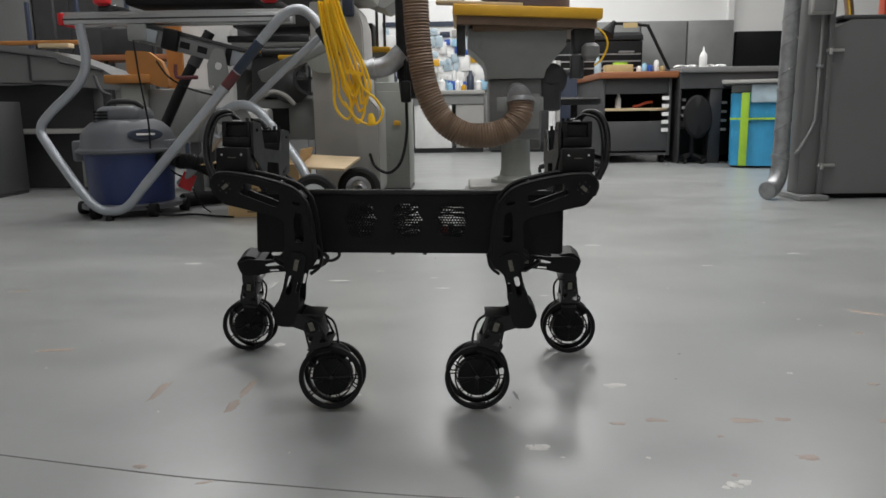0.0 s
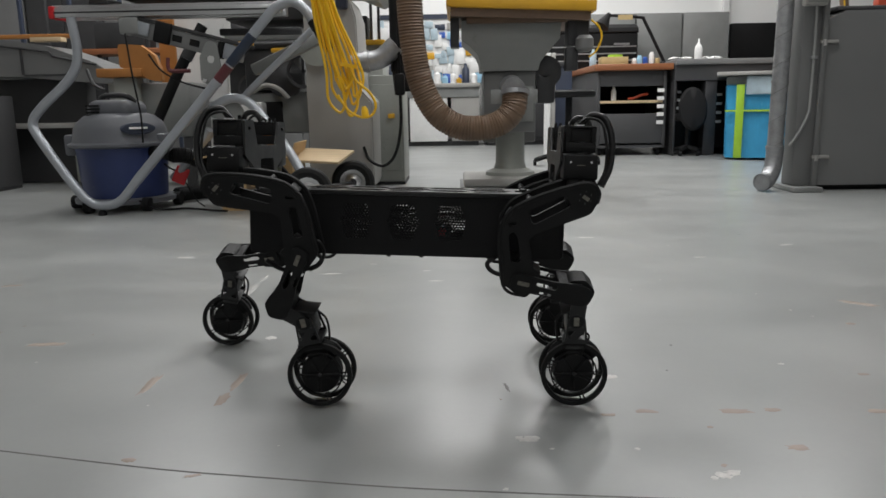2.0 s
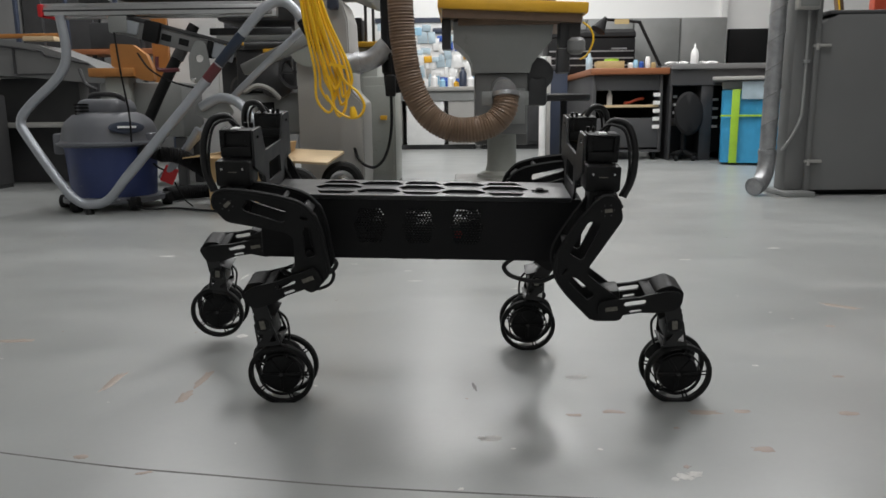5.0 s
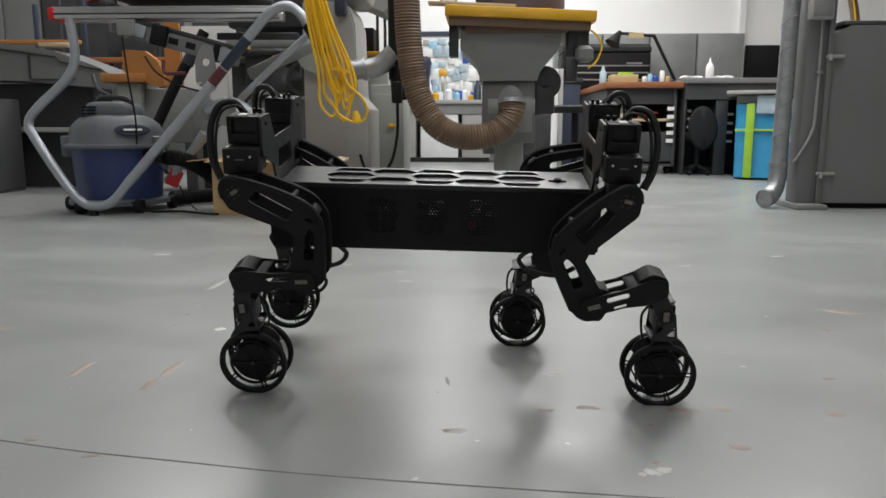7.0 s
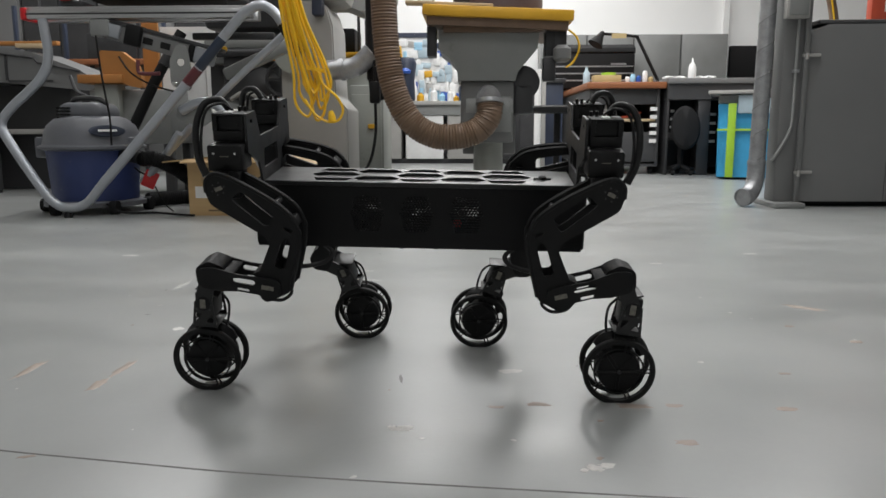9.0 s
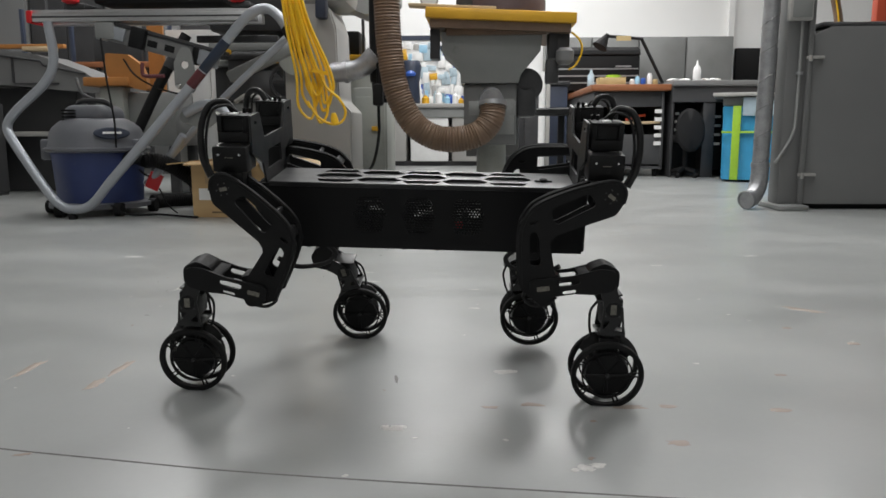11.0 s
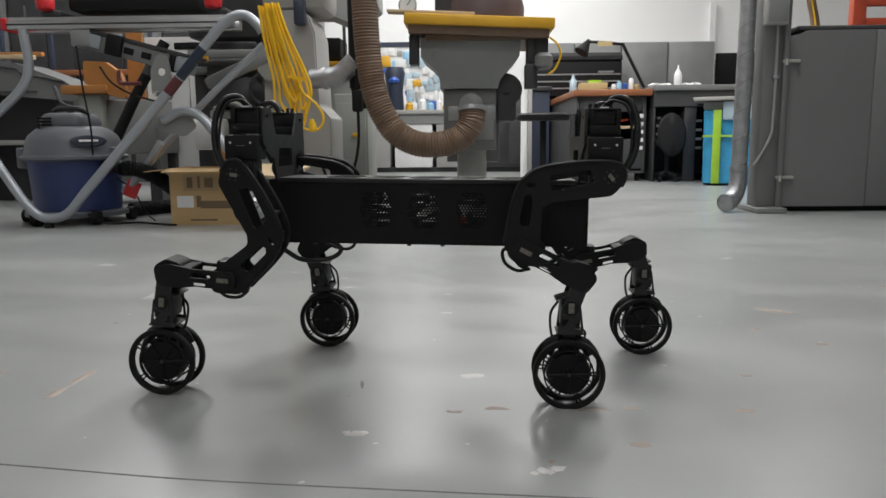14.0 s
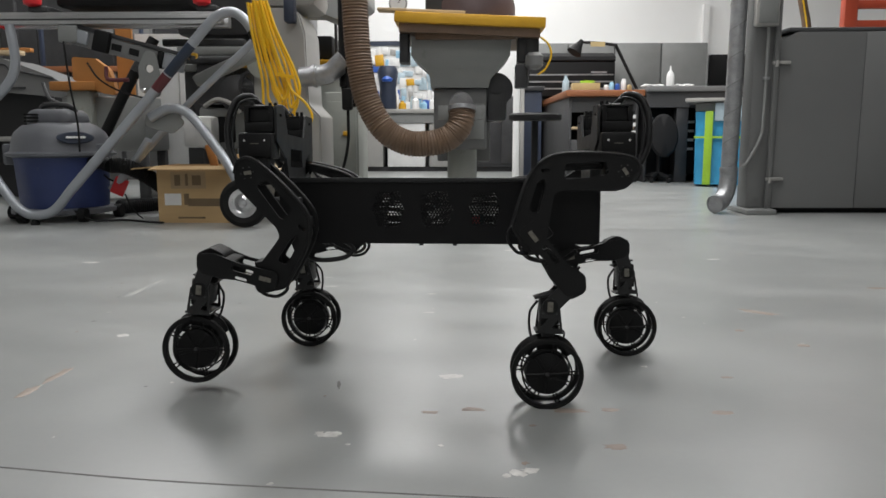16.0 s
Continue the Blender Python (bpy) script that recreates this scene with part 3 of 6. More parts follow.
def build_counter():
    c = base("counter", "grey steel counter with open drawers beneath", "counter")
    part("worktop", boxes((2.13, 4.6, 7.12, 7.95, 0.845, 0.895), bevel=0.006), M_CAB, c, "grey worktop")
    part("apron", boxes((2.13, 4.6, 7.15, 7.9, 0.70, 0.843)), M_CABD, c)
    for x0, x1 in ((2.13, 2.15), (2.42, 2.53), (2.70, 2.75), (4.55, 4.6)):
        part("upright", boxes((x0, x1, 7.16, 7.88, 0.0, 0.699), bevel=0.003), M_DARK, c)
    part("back_panel", boxes((2.152, 4.548, 7.70, 7.72, 0.0, 0.699)), M_BLACK, c)
    part("floor_rail", boxes((2.151, 2.419, 7.36, 7.69, 0.0, 0.06)), M_CABD, c)
    # black boxes fill in the deep shade beneath the worktop
    for x0, x1 in ((2.152, 2.418), (2.532, 2.698)):
        part("shade_box", boxes((x0, x1, 7.325, 7.69, 0.065, 0.698), bevel=0.004), M_BLACK, c, "black box for the shade under the counter")
    for k in range(5):
        part("drawer_label", boxes((1.99, 2.055, 7.225, 7.232, 0.30 + k * 0.075, 0.335 + k * 0.075)), M_PAPER, c, "white drawer label")
    for k in range(4):
        part("drawer_label", boxes((2.20, 2.235, 7.30, 7.31, 0.36 + k * 0.075, 0.385 + k * 0.075)), M_PAPER, c, "white drawer label")
        part("drawer_label", boxes((2.57, 2.63, 7.30, 7.31, 0.30 + k * 0.085, 0.325 + k * 0.085)), M_PAPER, c, "white drawer label")
    s = base("black_chair", "black swivel chair pushed under the counter", "chair")
    part("seat", add_box(nb(), -0.13, 0.13, -0.13, 0.13, -0.035, 0.035, 0.03, pose(2.275, 7.17, 0.36), seg=3), M_BLACK, s)
    part("backrest", turned(pose(2.275, 7.04, 0.44, 80, 0, 0) @ Matrix.Diagonal((1.0, 1.5, 1, 1)), [(0.03, -0.03), (0.10, -0.026), (0.135, 0.0), (0.12, 0.02), (0.04, 0.028)], 28), M_BLACK, s, "rounded black back")
    part("back_post", add_tube(nb(), [(2.275, 7.17, 0.318), (2.275, 7.07, 0.32), (2.275, 7.05, 0.38)], 0.016, 8, 4), M_BLACK, s)
    part("post", add_cyl(nb(), (2.275, 7.17, 0.06), (2.275, 7.17, 0.328), 0.025, n=12), M_BLACK, s)
    for k in range(5):
        a = k * 2 * math.pi / 5 + 0.2
        x, y = 2.275 + 0.135 * math.cos(a), 7.17 + 0.135 * math.sin(a)
        part("leg", add_tube(nb(), [(2.275, 7.17, 0.09), (x, y, 0.05)], 0.018, 8, 2), M_BLACK, s)
        part("caster", add_cyl(nb(), (x - 0.012, y, 0.024), (x + 0.012, y, 0.024), 0.024, n=12), M_BLACK, s)
    thing("glue_bottle", turned(pose(2.40, 7.36, 0.896), [(0.034, 0), (0.037, 0.01), (0.037, 0.10), (0.030, 0.13), (0.010, 0.16), (0.005, 0.20)], 20), M_WHITE, "white glue bottle with a pointed cap", "bottle")
    rng = random.Random(8)
    for k, x in enumerate((2.20, 2.30, 2.49, 2.58)):
        bm = nb()
        bmesh.ops.create_icosphere(bm, subdivisions=2, radius=0.05)
        for v in bm.verts:
            v.co = Vector((v.co.x * 1.3, v.co.y, v.co.z * 0.36)) * (1 + rng.uniform(-0.2, 0.2))
            v.co += Vector((x, 7.42, 0.914))
        thing("crumpled_paper", bm, M_PAPER, "crumpled white paper on the counter", "paper", group="crumpled papers", angle=10)


def build_wall_cabinets():
    for k in range(4):
        x0 = 1.16 + k * 0.58
        c = base("wall_cabinet", "grey steel wall cabinet with a flat door", "cabinet", group="wall cabinets")
        part("body", boxes((x0, x0 + 0.572, 9.64, 9.999, 0.86, 1.585)), M_MACH, c)
        part("door", boxes((x0 + 0.006, x0 + 0.566, 9.615, 9.6395, 0.868, 1.577), bevel=0.004), M_MACH, c)
    t = base("tool_chest", "black steel tool chest with bright drawer edges", "tool chest")
    part("body", boxes((1.18, 2.20, 8.98, 9.5, 0.897, 1.30), bevel=0.02), M_BLACK, t)
    part("lid", add_plate(nb(), fillet([(8.96, 1.302), (9.5, 1.302), (9.5, 1.41), (9.12, 1.41), (8.98, 1.36)], 0.02, 3), [], -2.20, -1.18, pose(0, 0, 0, 0, 0, 90)), M_BLACK, t)
    for z in (0.98, 1.06, 1.14):
        part("drawer_edge", boxes((1.20, 2.18, 8.968, 8.979, z, z + 0.016)), M_ALU, t, "bright drawer edge")
    part("name_plate", boxes((1.92, 2.10, 8.970, 8.979, 1.165, 1.185)), M_ALU, t)
    f = base("door_frame", "white door frame in the back wall", "door frame", kind="structure")
    part("jamb", boxes((3.50, 3.57, 9.93, 9.999, 0.0, 2.1)), M_WHITE, f)
    thing("dark_screen", boxes((3.60, 4.35, 9.90, 9.98, 0.92, 1.47), bevel=0.01), M_BLACK, "large black screen on the back wall", "screen")


build_wrapped_bin()
build_workbench()
build_desk_lamp()
build_counter()
build_wall_cabinets()


# ---- middle: disc machine with yellow table and its hose ----
def build_table_machine():
    m = base("sanding_machine", "greenish-grey pedestal machine with a yellow table", "machine")
    top = nb()
    lean = pose(0.445, 4.5, 1.055, 0, 2.6, 0) @ Matrix.Translation((-0.445, -4.5, -1.055))
    add_box(top, 0.035, 0.855, 4.20, 4.95, 1.030, 1.088, 0.008, lean)
    part("table", top, M_YEL, m, "worn yellow table")
    # brown slab paints the shadow below the yellow table
    part("underside_shade", add_box(nb(), 0.06, 0.83, 4.23, 4.92, 0.985, 1.0295, 0.0, lean), M_HOSE, m, "brown slab for the shade under the table")
    for x in (0.055, 0.715):
        part("bracket", boxes((x, x + 0.05, 4.30, 4.44, 0.84, 0.9995), bevel=0.004), M_DARK, m)
    part("crossbar", boxes((0.146, 0.70, 4.28, 4.315, 0.965, 0.9995), bevel=0.004), M_HOSE, m)
    hop = nb()
    rows = []
    for z, x0, x1, y0, y1 in ((0.985, 0.119, 0.680, 4.32, 4.85), (0.882, 0.119, 0.672, 4.32, 4.85), (0.845, 0.165, 0.640, 4.33, 4.83), (0.800, 0.208, 0.602, 4.335, 4.80), (0.755, 0.224, 0.565, 4.34, 4.78), (0.708, 0.226, 0.553, 4.35, 4.77)):
        rows.append([Vector((x0, y0, z)), Vector((x1, y0, z)), Vector((x1, y1, z)), Vector((x0, y1, z))])
    add_ring(hop, list(reversed(rows)))
    part("hopper", hop, M_MACH, m, "tapered grey hopper", 20)
    part("trunk", boxes((0.242, 0.545, 4.38, 4.74, 0.36, 0.7075), bevel=0.012), M_CAB, m)
    part("side_gearbox", boxes((0.546, 0.66, 4.40, 4.70, 0.52, 0.70), bevel=0.02), M_DARK, m, "dark gearbox on the flank")
    part("rear_housing", boxes((0.25, 0.58, 4.76, 5.05, 0.28, 0.686), bevel=0.01), M_CAB, m, "dark grey rear housing")
    part("tilt_wheel", turned(pose(0.60, 4.46, 0.70, 90), [(0.02, -0.03), (0.085, -0.02), (0.095, 0.0), (0.095, 0.05), (0.03, 0.06)], 28), M_DARK, m, "dark tilting wheel")
    part("trunk_door", boxes((0.43, 0.53, 4.365, 4.379, 0.42, 0.62), bevel=0.004), M_MACH, m)
    part("pedestal", turned(pose(0.405, 4.52, 0), [(0.15, 0.10), (0.145, 0.12), (0.098, 0.14), (0.088, 0.18), (0.086, 0.36)], 32), M_MACHG, m, "round cast pedestal")
    part("foot", boxes((0.12, 0.68, 4.28, 4.78, 0.05, 0.0995), bevel=0.015), M_MACHL, m, "pale floor flange")
    part("base_frame", boxes((0.10, 0.70, 4.30, 4.80, 0.0, 0.0495), bevel=0.008), M_MACH, m, "grey base frame")
    part("port", add_cyl(nb(), (0.40, 4.36, 0.62), (0.40, 4.16, 0.60), 0.066, n=26), M_GALV, m, "galvanised dust port")
    part("port_flange", boxes((0.275, 0.530, 4.14, 4.152, 0.525, 0.600), bevel=0.002), M_MACH, m)
    guard = nb()
    add_tube_rows(guard, [((0.47, 4.45, 1.09), 0.235), ((0.47, 4.45, 1.16), 0.235), ((0.47, 4.45, 1.34), 0.19), ((0.47, 4.45, 1.42), 0.12)], 30)
    part("guard", guard, M_GUARD, m, "purple-brown rounded guard")
    part("motor", boxes((0.20, 0.34, 4.30, 4.60, 1.0895, 1.30), bevel=0.02), M_DARK, m)
    part("fence", add_box(nb(), -0.06, 0.42, 4.22, 4.30, 1.0885, 1.106, 0.004, lean), M_WOODL, m, "pale wood strip on the table")
    dial = part("dial", turned(pose(0.055, 4.25, 1.150, 90), [(0.046, -0.012), (0.050, -0.008), (0.050, 0.012), (0.044, 0.016)], 30), M_MACHL, m, "round gauge case")
    part("dial_face", turned(pose(0.055, 4.2335, 1.150, 90), [(0.042, -0.0005), (0.042, 0.001)], 28), M_WHITE, dial, "white gauge face")
    part("dial_hand", add_box(nb(), -0.002, 0.002, -0.0008, 0.0008, 0.0, 0.032, 0.0, pose(0.055, 4.2305, 1.150, 0, 35, 0)), M_BLACK, dial, "dark gauge hand")
    part("dial_stem", add_cyl(nb(), (0.055, 4.25, 1.075), (0.055, 4.25, 1.102), 0.010, n=12), M_DARK, m)
    part("knob", turned(pose(0.80, 4.26, 0.80), [(0.03, 0), (0.05, 0.02), (0.05, 0.07), (0.03, 0.09)], 18), M_CAB, m)
    part("arm", boxes((0.76, 0.83, 4.30, 4.40, 0.84, 0.9995), bevel=0.006), M_DARK, m)
    part("cord", add_tube(nb(), [(0.83, 4.24, 0.97), (0.875, 4.24, 0.93), (0.89, 4.24, 0.87), (0.86, 4.24, 0.80), (0.82, 4.24, 0.77)], 0.0055, 8, 6), M_CORD, m, "yellow cord loop")
    part("plug_box", boxes((0.70, 0.77, 4.28, 4.36, 0.70, 0.83), bevel=0.008), M_DARK, m)


def build_flex_hose():
    h = base("flexible_hose", "brown corrugated dust hose curving to the machine", "hose")
    pts = [(-0.165, 4.08, 3.8), (-0.165, 4.08, 2.6), (-0.165, 4.08, 1.6), (-0.160, 4.08, 1.16), (-0.145, 4.08, 0.86), (-0.105, 4.08, 0.64), (-0.02, 4.08, 0.48), (0.10, 4.08, 0.405), (0.23, 4.08, 0.398), (0.335, 4.09, 0.430), (0.395, 4.10, 0.500), (0.405, 4.12, 0.580)]
    part("hose", add_tube(nb(), pts, 0.068, 22, 14, 0.0034, 0.016), M_HOSE, h, "", 60)
    part("clamp", add_hoop(nb(), (0.405, 4.12, 0.580), (0.0, 0.25, 1), [(0.066, -0.012), (0.076, -0.012), (0.076, 0.012), (0.066, 0.012)], 28), M_GALV, h, "steel hose clamp")
    d = base("black_pipe", "black vertical pipe behind the hose", "pipe")
    part("pipe", add_tube(nb(), [(-0.245, 4.34, 3.8), (-0.245, 4.34, 1.0), (-0.238, 4.34, 0.75), (-0.225, 4.34, 0.60)], 0.046, 20, 8), M_BLACK, d)
    g = base("branch_duct", "galvanised branch duct into the pale machine", "duct")
    part("duct", add_tube(nb(), [(-0.50, 4.29, 0.765), (-0.42, 4.285, 0.77), (-0.33, 4.28, 0.79), (-0.25, 4.275, 0.86)], 0.055, 22, 6), M_GALV, g)
    part("collar", add_hoop(nb(), (-0.415, 4.285, 0.77), (1, -0.06, 0.1), [(0.054, -0.012), (0.064, -0.012), (0.064, 0.012), (0.054, 0.012)], 26), M_GALV, g)
    k = base("power_cable", "black power cable with a plug hanging in a loop", "cable")
    part("cable", add_tube(nb(), [(-0.235, 4.25, 0.95), (-0.232, 4.25, 0.58), (-0.235, 4.25, 0.40), (-0.27, 4.24, 0.25), (-0.34, 4.24, 0.185), (-0.42, 4.26, 0.22), (-0.455, 4.3, 0.29)], 0.0085, 8, 8), M_BLACK, k)
    part("plug", boxes((-0.262, -0.205, 4.22, 4.28, 0.58, 0.70), bevel=0.012), M_BLACK, k, "black plug")


def build_pale_machine():
    m = base("band_saw", "pale grey floor-standing saw with a rounded casing", "machine")
    o = fillet([(-0.78, 0.03), (-0.405, 0.03), (-0.405, 0.55), (-0.47, 0.62), (-0.48, 1.02), (-0.52, 1.15), (-0.78, 1.15)], [0.02, 0.06, 0.03, 0.05, 0.05, 0.08, 0.02], 6)
    part("casing", add_plate(nb(), o, [], 4.35, 4.75), M_MACHL, m)
    part("edge", add_plate(nb(), fillet([(-0.52, 0.05), (-0.41, 0.05), (-0.41, 0.54), (-0.475, 0.61), (-0.485, 1.0), (-0.52, 1.13), (-0.57, 1.13), (-0.56, 0.62)], 0.03, 4), [], 4.325, 4.349), M_MACHL, m, "raised pale door edge")
    part("head", boxes((-0.80, -0.42, 4.4, 4.8, 1.16, 1.75), bevel=0.05), M_MACHL, m)
    part("bracket", boxes((-0.58, -0.52, 4.26, 4.34, 1.06, 1.20), bevel=0.012), M_NAVY, m, "dark blue switch housing")
    part("plinth", boxes((-0.80, -0.42, 4.38, 4.73, 0.0, 0.0295)), M_DARK, m)
    part("wheel", turned(pose(-0.70, 4.33, 0.86, 90), [(0.10, 0.0), (0.11, 0.01), (0.11, 0.03), (0.03, 0.04)], 26), M_MACHG, m, "round grey handwheel")
    c = base("machine_cabinet", "grey machine base cabinet with a yellow latch", "cabinet")
    part("body", boxes((-0.42, -0.20, 4.95, 5.4, 0.02, 0.72), bevel=0.01), M_MACHG, c)
    part("door", boxes((-0.405, -0.215, 4.935, 4.949, 0.10, 0.66), bevel=0.004), M_MACHG, c)
    part("latch", boxes((-0.30, -0.255, 4.915, 4.934, 0.44, 0.47), bevel=0.005), M_YEL, c, "yellow latch")
    part("foot", boxes((-0.42, -0.20, 4.97, 5.38, 0.0, 0.0195)), M_DARK, c)
    c.location.x = -0.07
    t = base("machine_hood", "grey overhead machine hood with a curved underside", "hood")
    part("hood", add_plate(nb(), fillet([(-0.62, 1.30), (-0.45, 1.23), (-0.25, 1.35), (-0.25, 2.0), (-0.90, 2.0), (-0.90, 1.30)], 0.03, 4), [], 5.3, 5.8), M_MACH, t)
    part("leg", boxes((-0.89, -0.80, 5.4, 5.7, 0.0, 1.299)), M_MACH, t)


def build_router_cabinet():
    c = base("router_cabinet", "grey machine cabinet with a yellow edge and black hood", "cabinet")
    part("body", boxes((-0.88, -0.50, 6.0, 6.5, 0.0, 0.99), bevel=0.01), M_MACHG, c)
    part("edge", boxes((-0.90, -0.48, 5.97, 6.5, 0.991, 1.03), bevel=0.006), M_YEL, c, "yellow table edge")
    part("hood", boxes((-0.78, -0.62, 6.05, 6.4, 1.031, 1.22), bevel=0.012), M_BLACK, c, "black hood")
    for x in (-0.60, -0.54):
        part("post", boxes((x, x + 0.02, 6.05, 6.09, 1.031, 1.60), bevel=0.003), M_DARK, c)


build_router_cabinet()


def build_yellow_cord():
    c = base("extension_cord", "coiled yellow extension cord hanging from the stand", "cord")
    rng = random.Random(12)
    top = Vector((-0.545, 3.60, 1.045))
    for k in range(7):
        low = 0.50 + 0.04 * (k % 4) + rng.uniform(-0.02, 0.02)
        dx = 0.012 * (k - 3)
        cx = -0.455 + dx
        y = 3.58 + 0.012 * (k % 3)
        pts = [(top.x - 0.01 + dx * 0.8, y, top.z), (top.x + 0.015 + dx, y, 0.90), (cx - 0.02 + dx * 0.5, y, 0.70), (cx - 0.01 + dx * 0.6, y, low + 0.06), (cx + 0.025, y - 0.008, low), (cx + 0.055 + dx * 0.3, y - 0.006, low + 0.07), (cx + 0.022 + dx * 0.6, y - 0.006, 0.74), (top.x + 0.055 + dx, y - 0.004, 0.92), (top.x + 0.02 + dx * 0.8, y - 0.002, top.z + 0.01)]
        part("strand", add_tube(nb(), pts, 0.0066, 8, 8), M_CORD, c)
    part("strand", add_tube(nb(), [(-0.42, 3.56, 0.72), (-0.385, 3.56, 0.645), (-0.325, 3.56, 0.59), (-0.296, 3.56, 0.53), (-0.318, 3.56, 0.482), (-0.37, 3.56, 0.475), (-0.43, 3.56, 0.51), (-0.475, 3.56, 0.58)], 0.0062, 8, 8), M_CORD, c)
    part("plug", add_tube_rows(nb(), [((-0.352, 3.55, 0.525), 0.010), ((-0.348, 3.55, 0.50), 0.018), ((-0.345, 3.55, 0.475), 0.018)], 12), M_CORD, c, "yellow moulded plug")
    part("tie", add_hoop(nb(), (-0.42, 3.585, 0.715), (0.2, 0, 1), [(0.036, -0.008), (0.042, -0.008), (0.042, 0.008), (0.036, 0.008)], 18), M_CORD, c)


build_table_machine()
build_flex_hose()
build_pale_machine()
build_yellow_cord()


# ---- left: saw stand, vacuum, box, machines behind ----
def slot_ring(x, z, r):
    """A round hole as an outline in x and z."""
    return [(x + r * math.cos(k * math.pi / 6), z + r * math.sin(k * math.pi / 6)) for k in range(12)]


def build_saw_stand():
    s = base("saw_stand", "folding mitre saw stand of silver tube on rubber wheels", "saw stand")
    loop = [(-1.835, 3.80, 0.985), (-1.822, 3.80, 0.80), (-1.872, 3.79, 0.685), (-2.02, 3.77, 0.545), (-2.072, 3.765, 0.468), (-2.035, 3.75, 0.385), (-1.87, 3.72, 0.148), (-1.79, 3.705, 0.068), (-1.715, 3.70, 0.048), (-1.63, 3.705, 0.075), (-1.54, 3.71, 0.175)]
    part("front_loop", add_tube(nb(), loop, 0.023, 14, 8), M_TUBE, s, "bent silver tube loop")
    rest = [(-1.54, 3.71, 0.175), (-1.30, 3.73, 0.44), (-1.115, 3.74, 0.645), (-0.93, 3.75, 0.86), (-0.835, 3.75, 0.965), (-0.775, 3.75, 1.015), (-0.705, 3.75, 1.03), (-0.645, 3.75, 0.99), (-0.60, 3.75, 0.92)]
    part("long_leg", add_tube(nb(), rest, 0.0245, 14, 8), M_TUBE, s, "silver tube leg")
    part("grip", add_tube(nb(), [(-0.612, 3.75, 0.94), (-0.575, 3.74, 0.88), (-0.53, 3.74, 0.80)], 0.029, 14, 4), M_BLACK, s, "black foam grip")
    part("decal", add_tube(nb(), [(-1.035, 3.744, 0.738), (-0.915, 3.75, 0.877)], 0.0256, 14, 1), M_DECAL, s, "dark printed decal")
    part("decal", add_tube(nb(), [(-1.10, 3.741, 0.662), (-1.04, 3.744, 0.732)], 0.0257, 14, 1), M_DRED, s, "dark red decal")
    for y in (3.80, 3.92):
        rail = boxes((-1.93, -0.78, y, y + 0.05, 0.985, 1.03), bevel=0.004)
        add_box(rail, -1.93, -0.78, y + 0.01, y + 0.04, 1.03, 1.045, 0.002)
        part("rail", rail, M_ALU, s, "long aluminium rail")
    # dark strip on the rail face gives the shade inside its slot
    part("rail_slot_shade", boxes((-1.925, -0.79, 3.796, 3.7995, 1.004, 1.012)), M_DARK, s)
    part("end_cap", boxes((-1.945, -1.915, 3.795, 3.975, 0.98, 1.04), bevel=0.006), M_RED, s, "red plastic end cap")
    for x in (-1.74, -0.90):
        part("stop", boxes((x, x + 0.10, 3.80, 3.97, 1.046, 1.075), bevel=0.01), M_DARK, s)
        part("knob", turned(pose(x + 0.03, 3.80, 1.10), [(0.02, -0.03), (0.04, -0.02), (0.045, 0.02), (0.03, 0.05)], 16), M_RED, s, "red clamp knob")
    part("saw_base", boxes((-1.62, -0.95, 3.84, 4.15, 1.076, 1.16), bevel=0.02), M_BLACK, s, "black saw base on the rails")
    part("bracket", boxes((-1.60, -1.50, 3.80, 3.90, 0.90, 0.984), bevel=0.01), M_MACH, s)
    m_beam = pose(-1.28, 3.84, 0.865, 0, 15, 0)
    part("beam", add_box(nb(), -0.27, 0.17, -0.024, 0.024, -0.040, 0.040, 0.006, m_beam), M_CAB, s, "grey folding beam")
    part("beam_band", add_box(nb(), 0.171, 0.20, -0.028, 0.028, -0.044, 0.040, 0.004, m_beam), M_BLACK, s, "black band")
    part("beam_end", add_box(nb(), 0.201, 0.30, -0.024, 0.024, -0.038, 0.038, 0.006, m_beam), M_TUBE, s, "silver beam end")
    part("beam_rail", add_box(nb(), -0.30, 0.34, -0.030, 0.030, 0.0405, 0.060, 0.004, m_beam), M_DARK, s)
    # black bars on the beam give the shade inside its slots
    for k in range(4):
        part("beam_slot_shade", add_box(nb(), -0.15 + k * 0.09, -0.10 + k * 0.09, -0.0265, -0.0242, -0.016, 0.016, 0.0, m_beam), M_BLACK, s)
    part("clamp_block", add_box(nb(), -0.04, 0.04, -0.045, 0.03, -0.055, 0.05, 0.01, pose(-1.38, 3.83, 0.905, 0, 15, 0)), M_BLACK, s, "black clamp block")
    part("hook", add_tube(nb(), [(-1.36, 3.79, 0.78), (-1.36, 3.785, 0.73), (-1.34, 3.785, 0.715), (-1.25, 3.785, 0.715)], 0.010, 8, 4), M_DRED, s, "dark red hook")
    part("beam_cap", add_box(nb(), -0.05, 0.05, -0.03, 0.03, -0.032, 0.032, 0.006, pose(-1.50, 3.835, 0.93, 0, 16, 0)), M_TUBE, s)
    part("plate", add_plate(nb(), fillet([(-1.20, 0.66), (-1.10, 0.62), (-1.09, 0.70), (-1.11, 0.85), (-1.16, 0.86), (-1.20, 0.78)], 0.03, 4), [slot_ring(-1.145, 0.77, 0.02)], 3.79, 3.80), M_MACH, s, "silver hinge plate")
    part("bolt", turned(pose(-1.175, 3.78, 0.665, 90), [(0.012, 0), (0.013, 0.005), (0.008, 0.012)], 12), M_STEEL, s, "bright bolt")
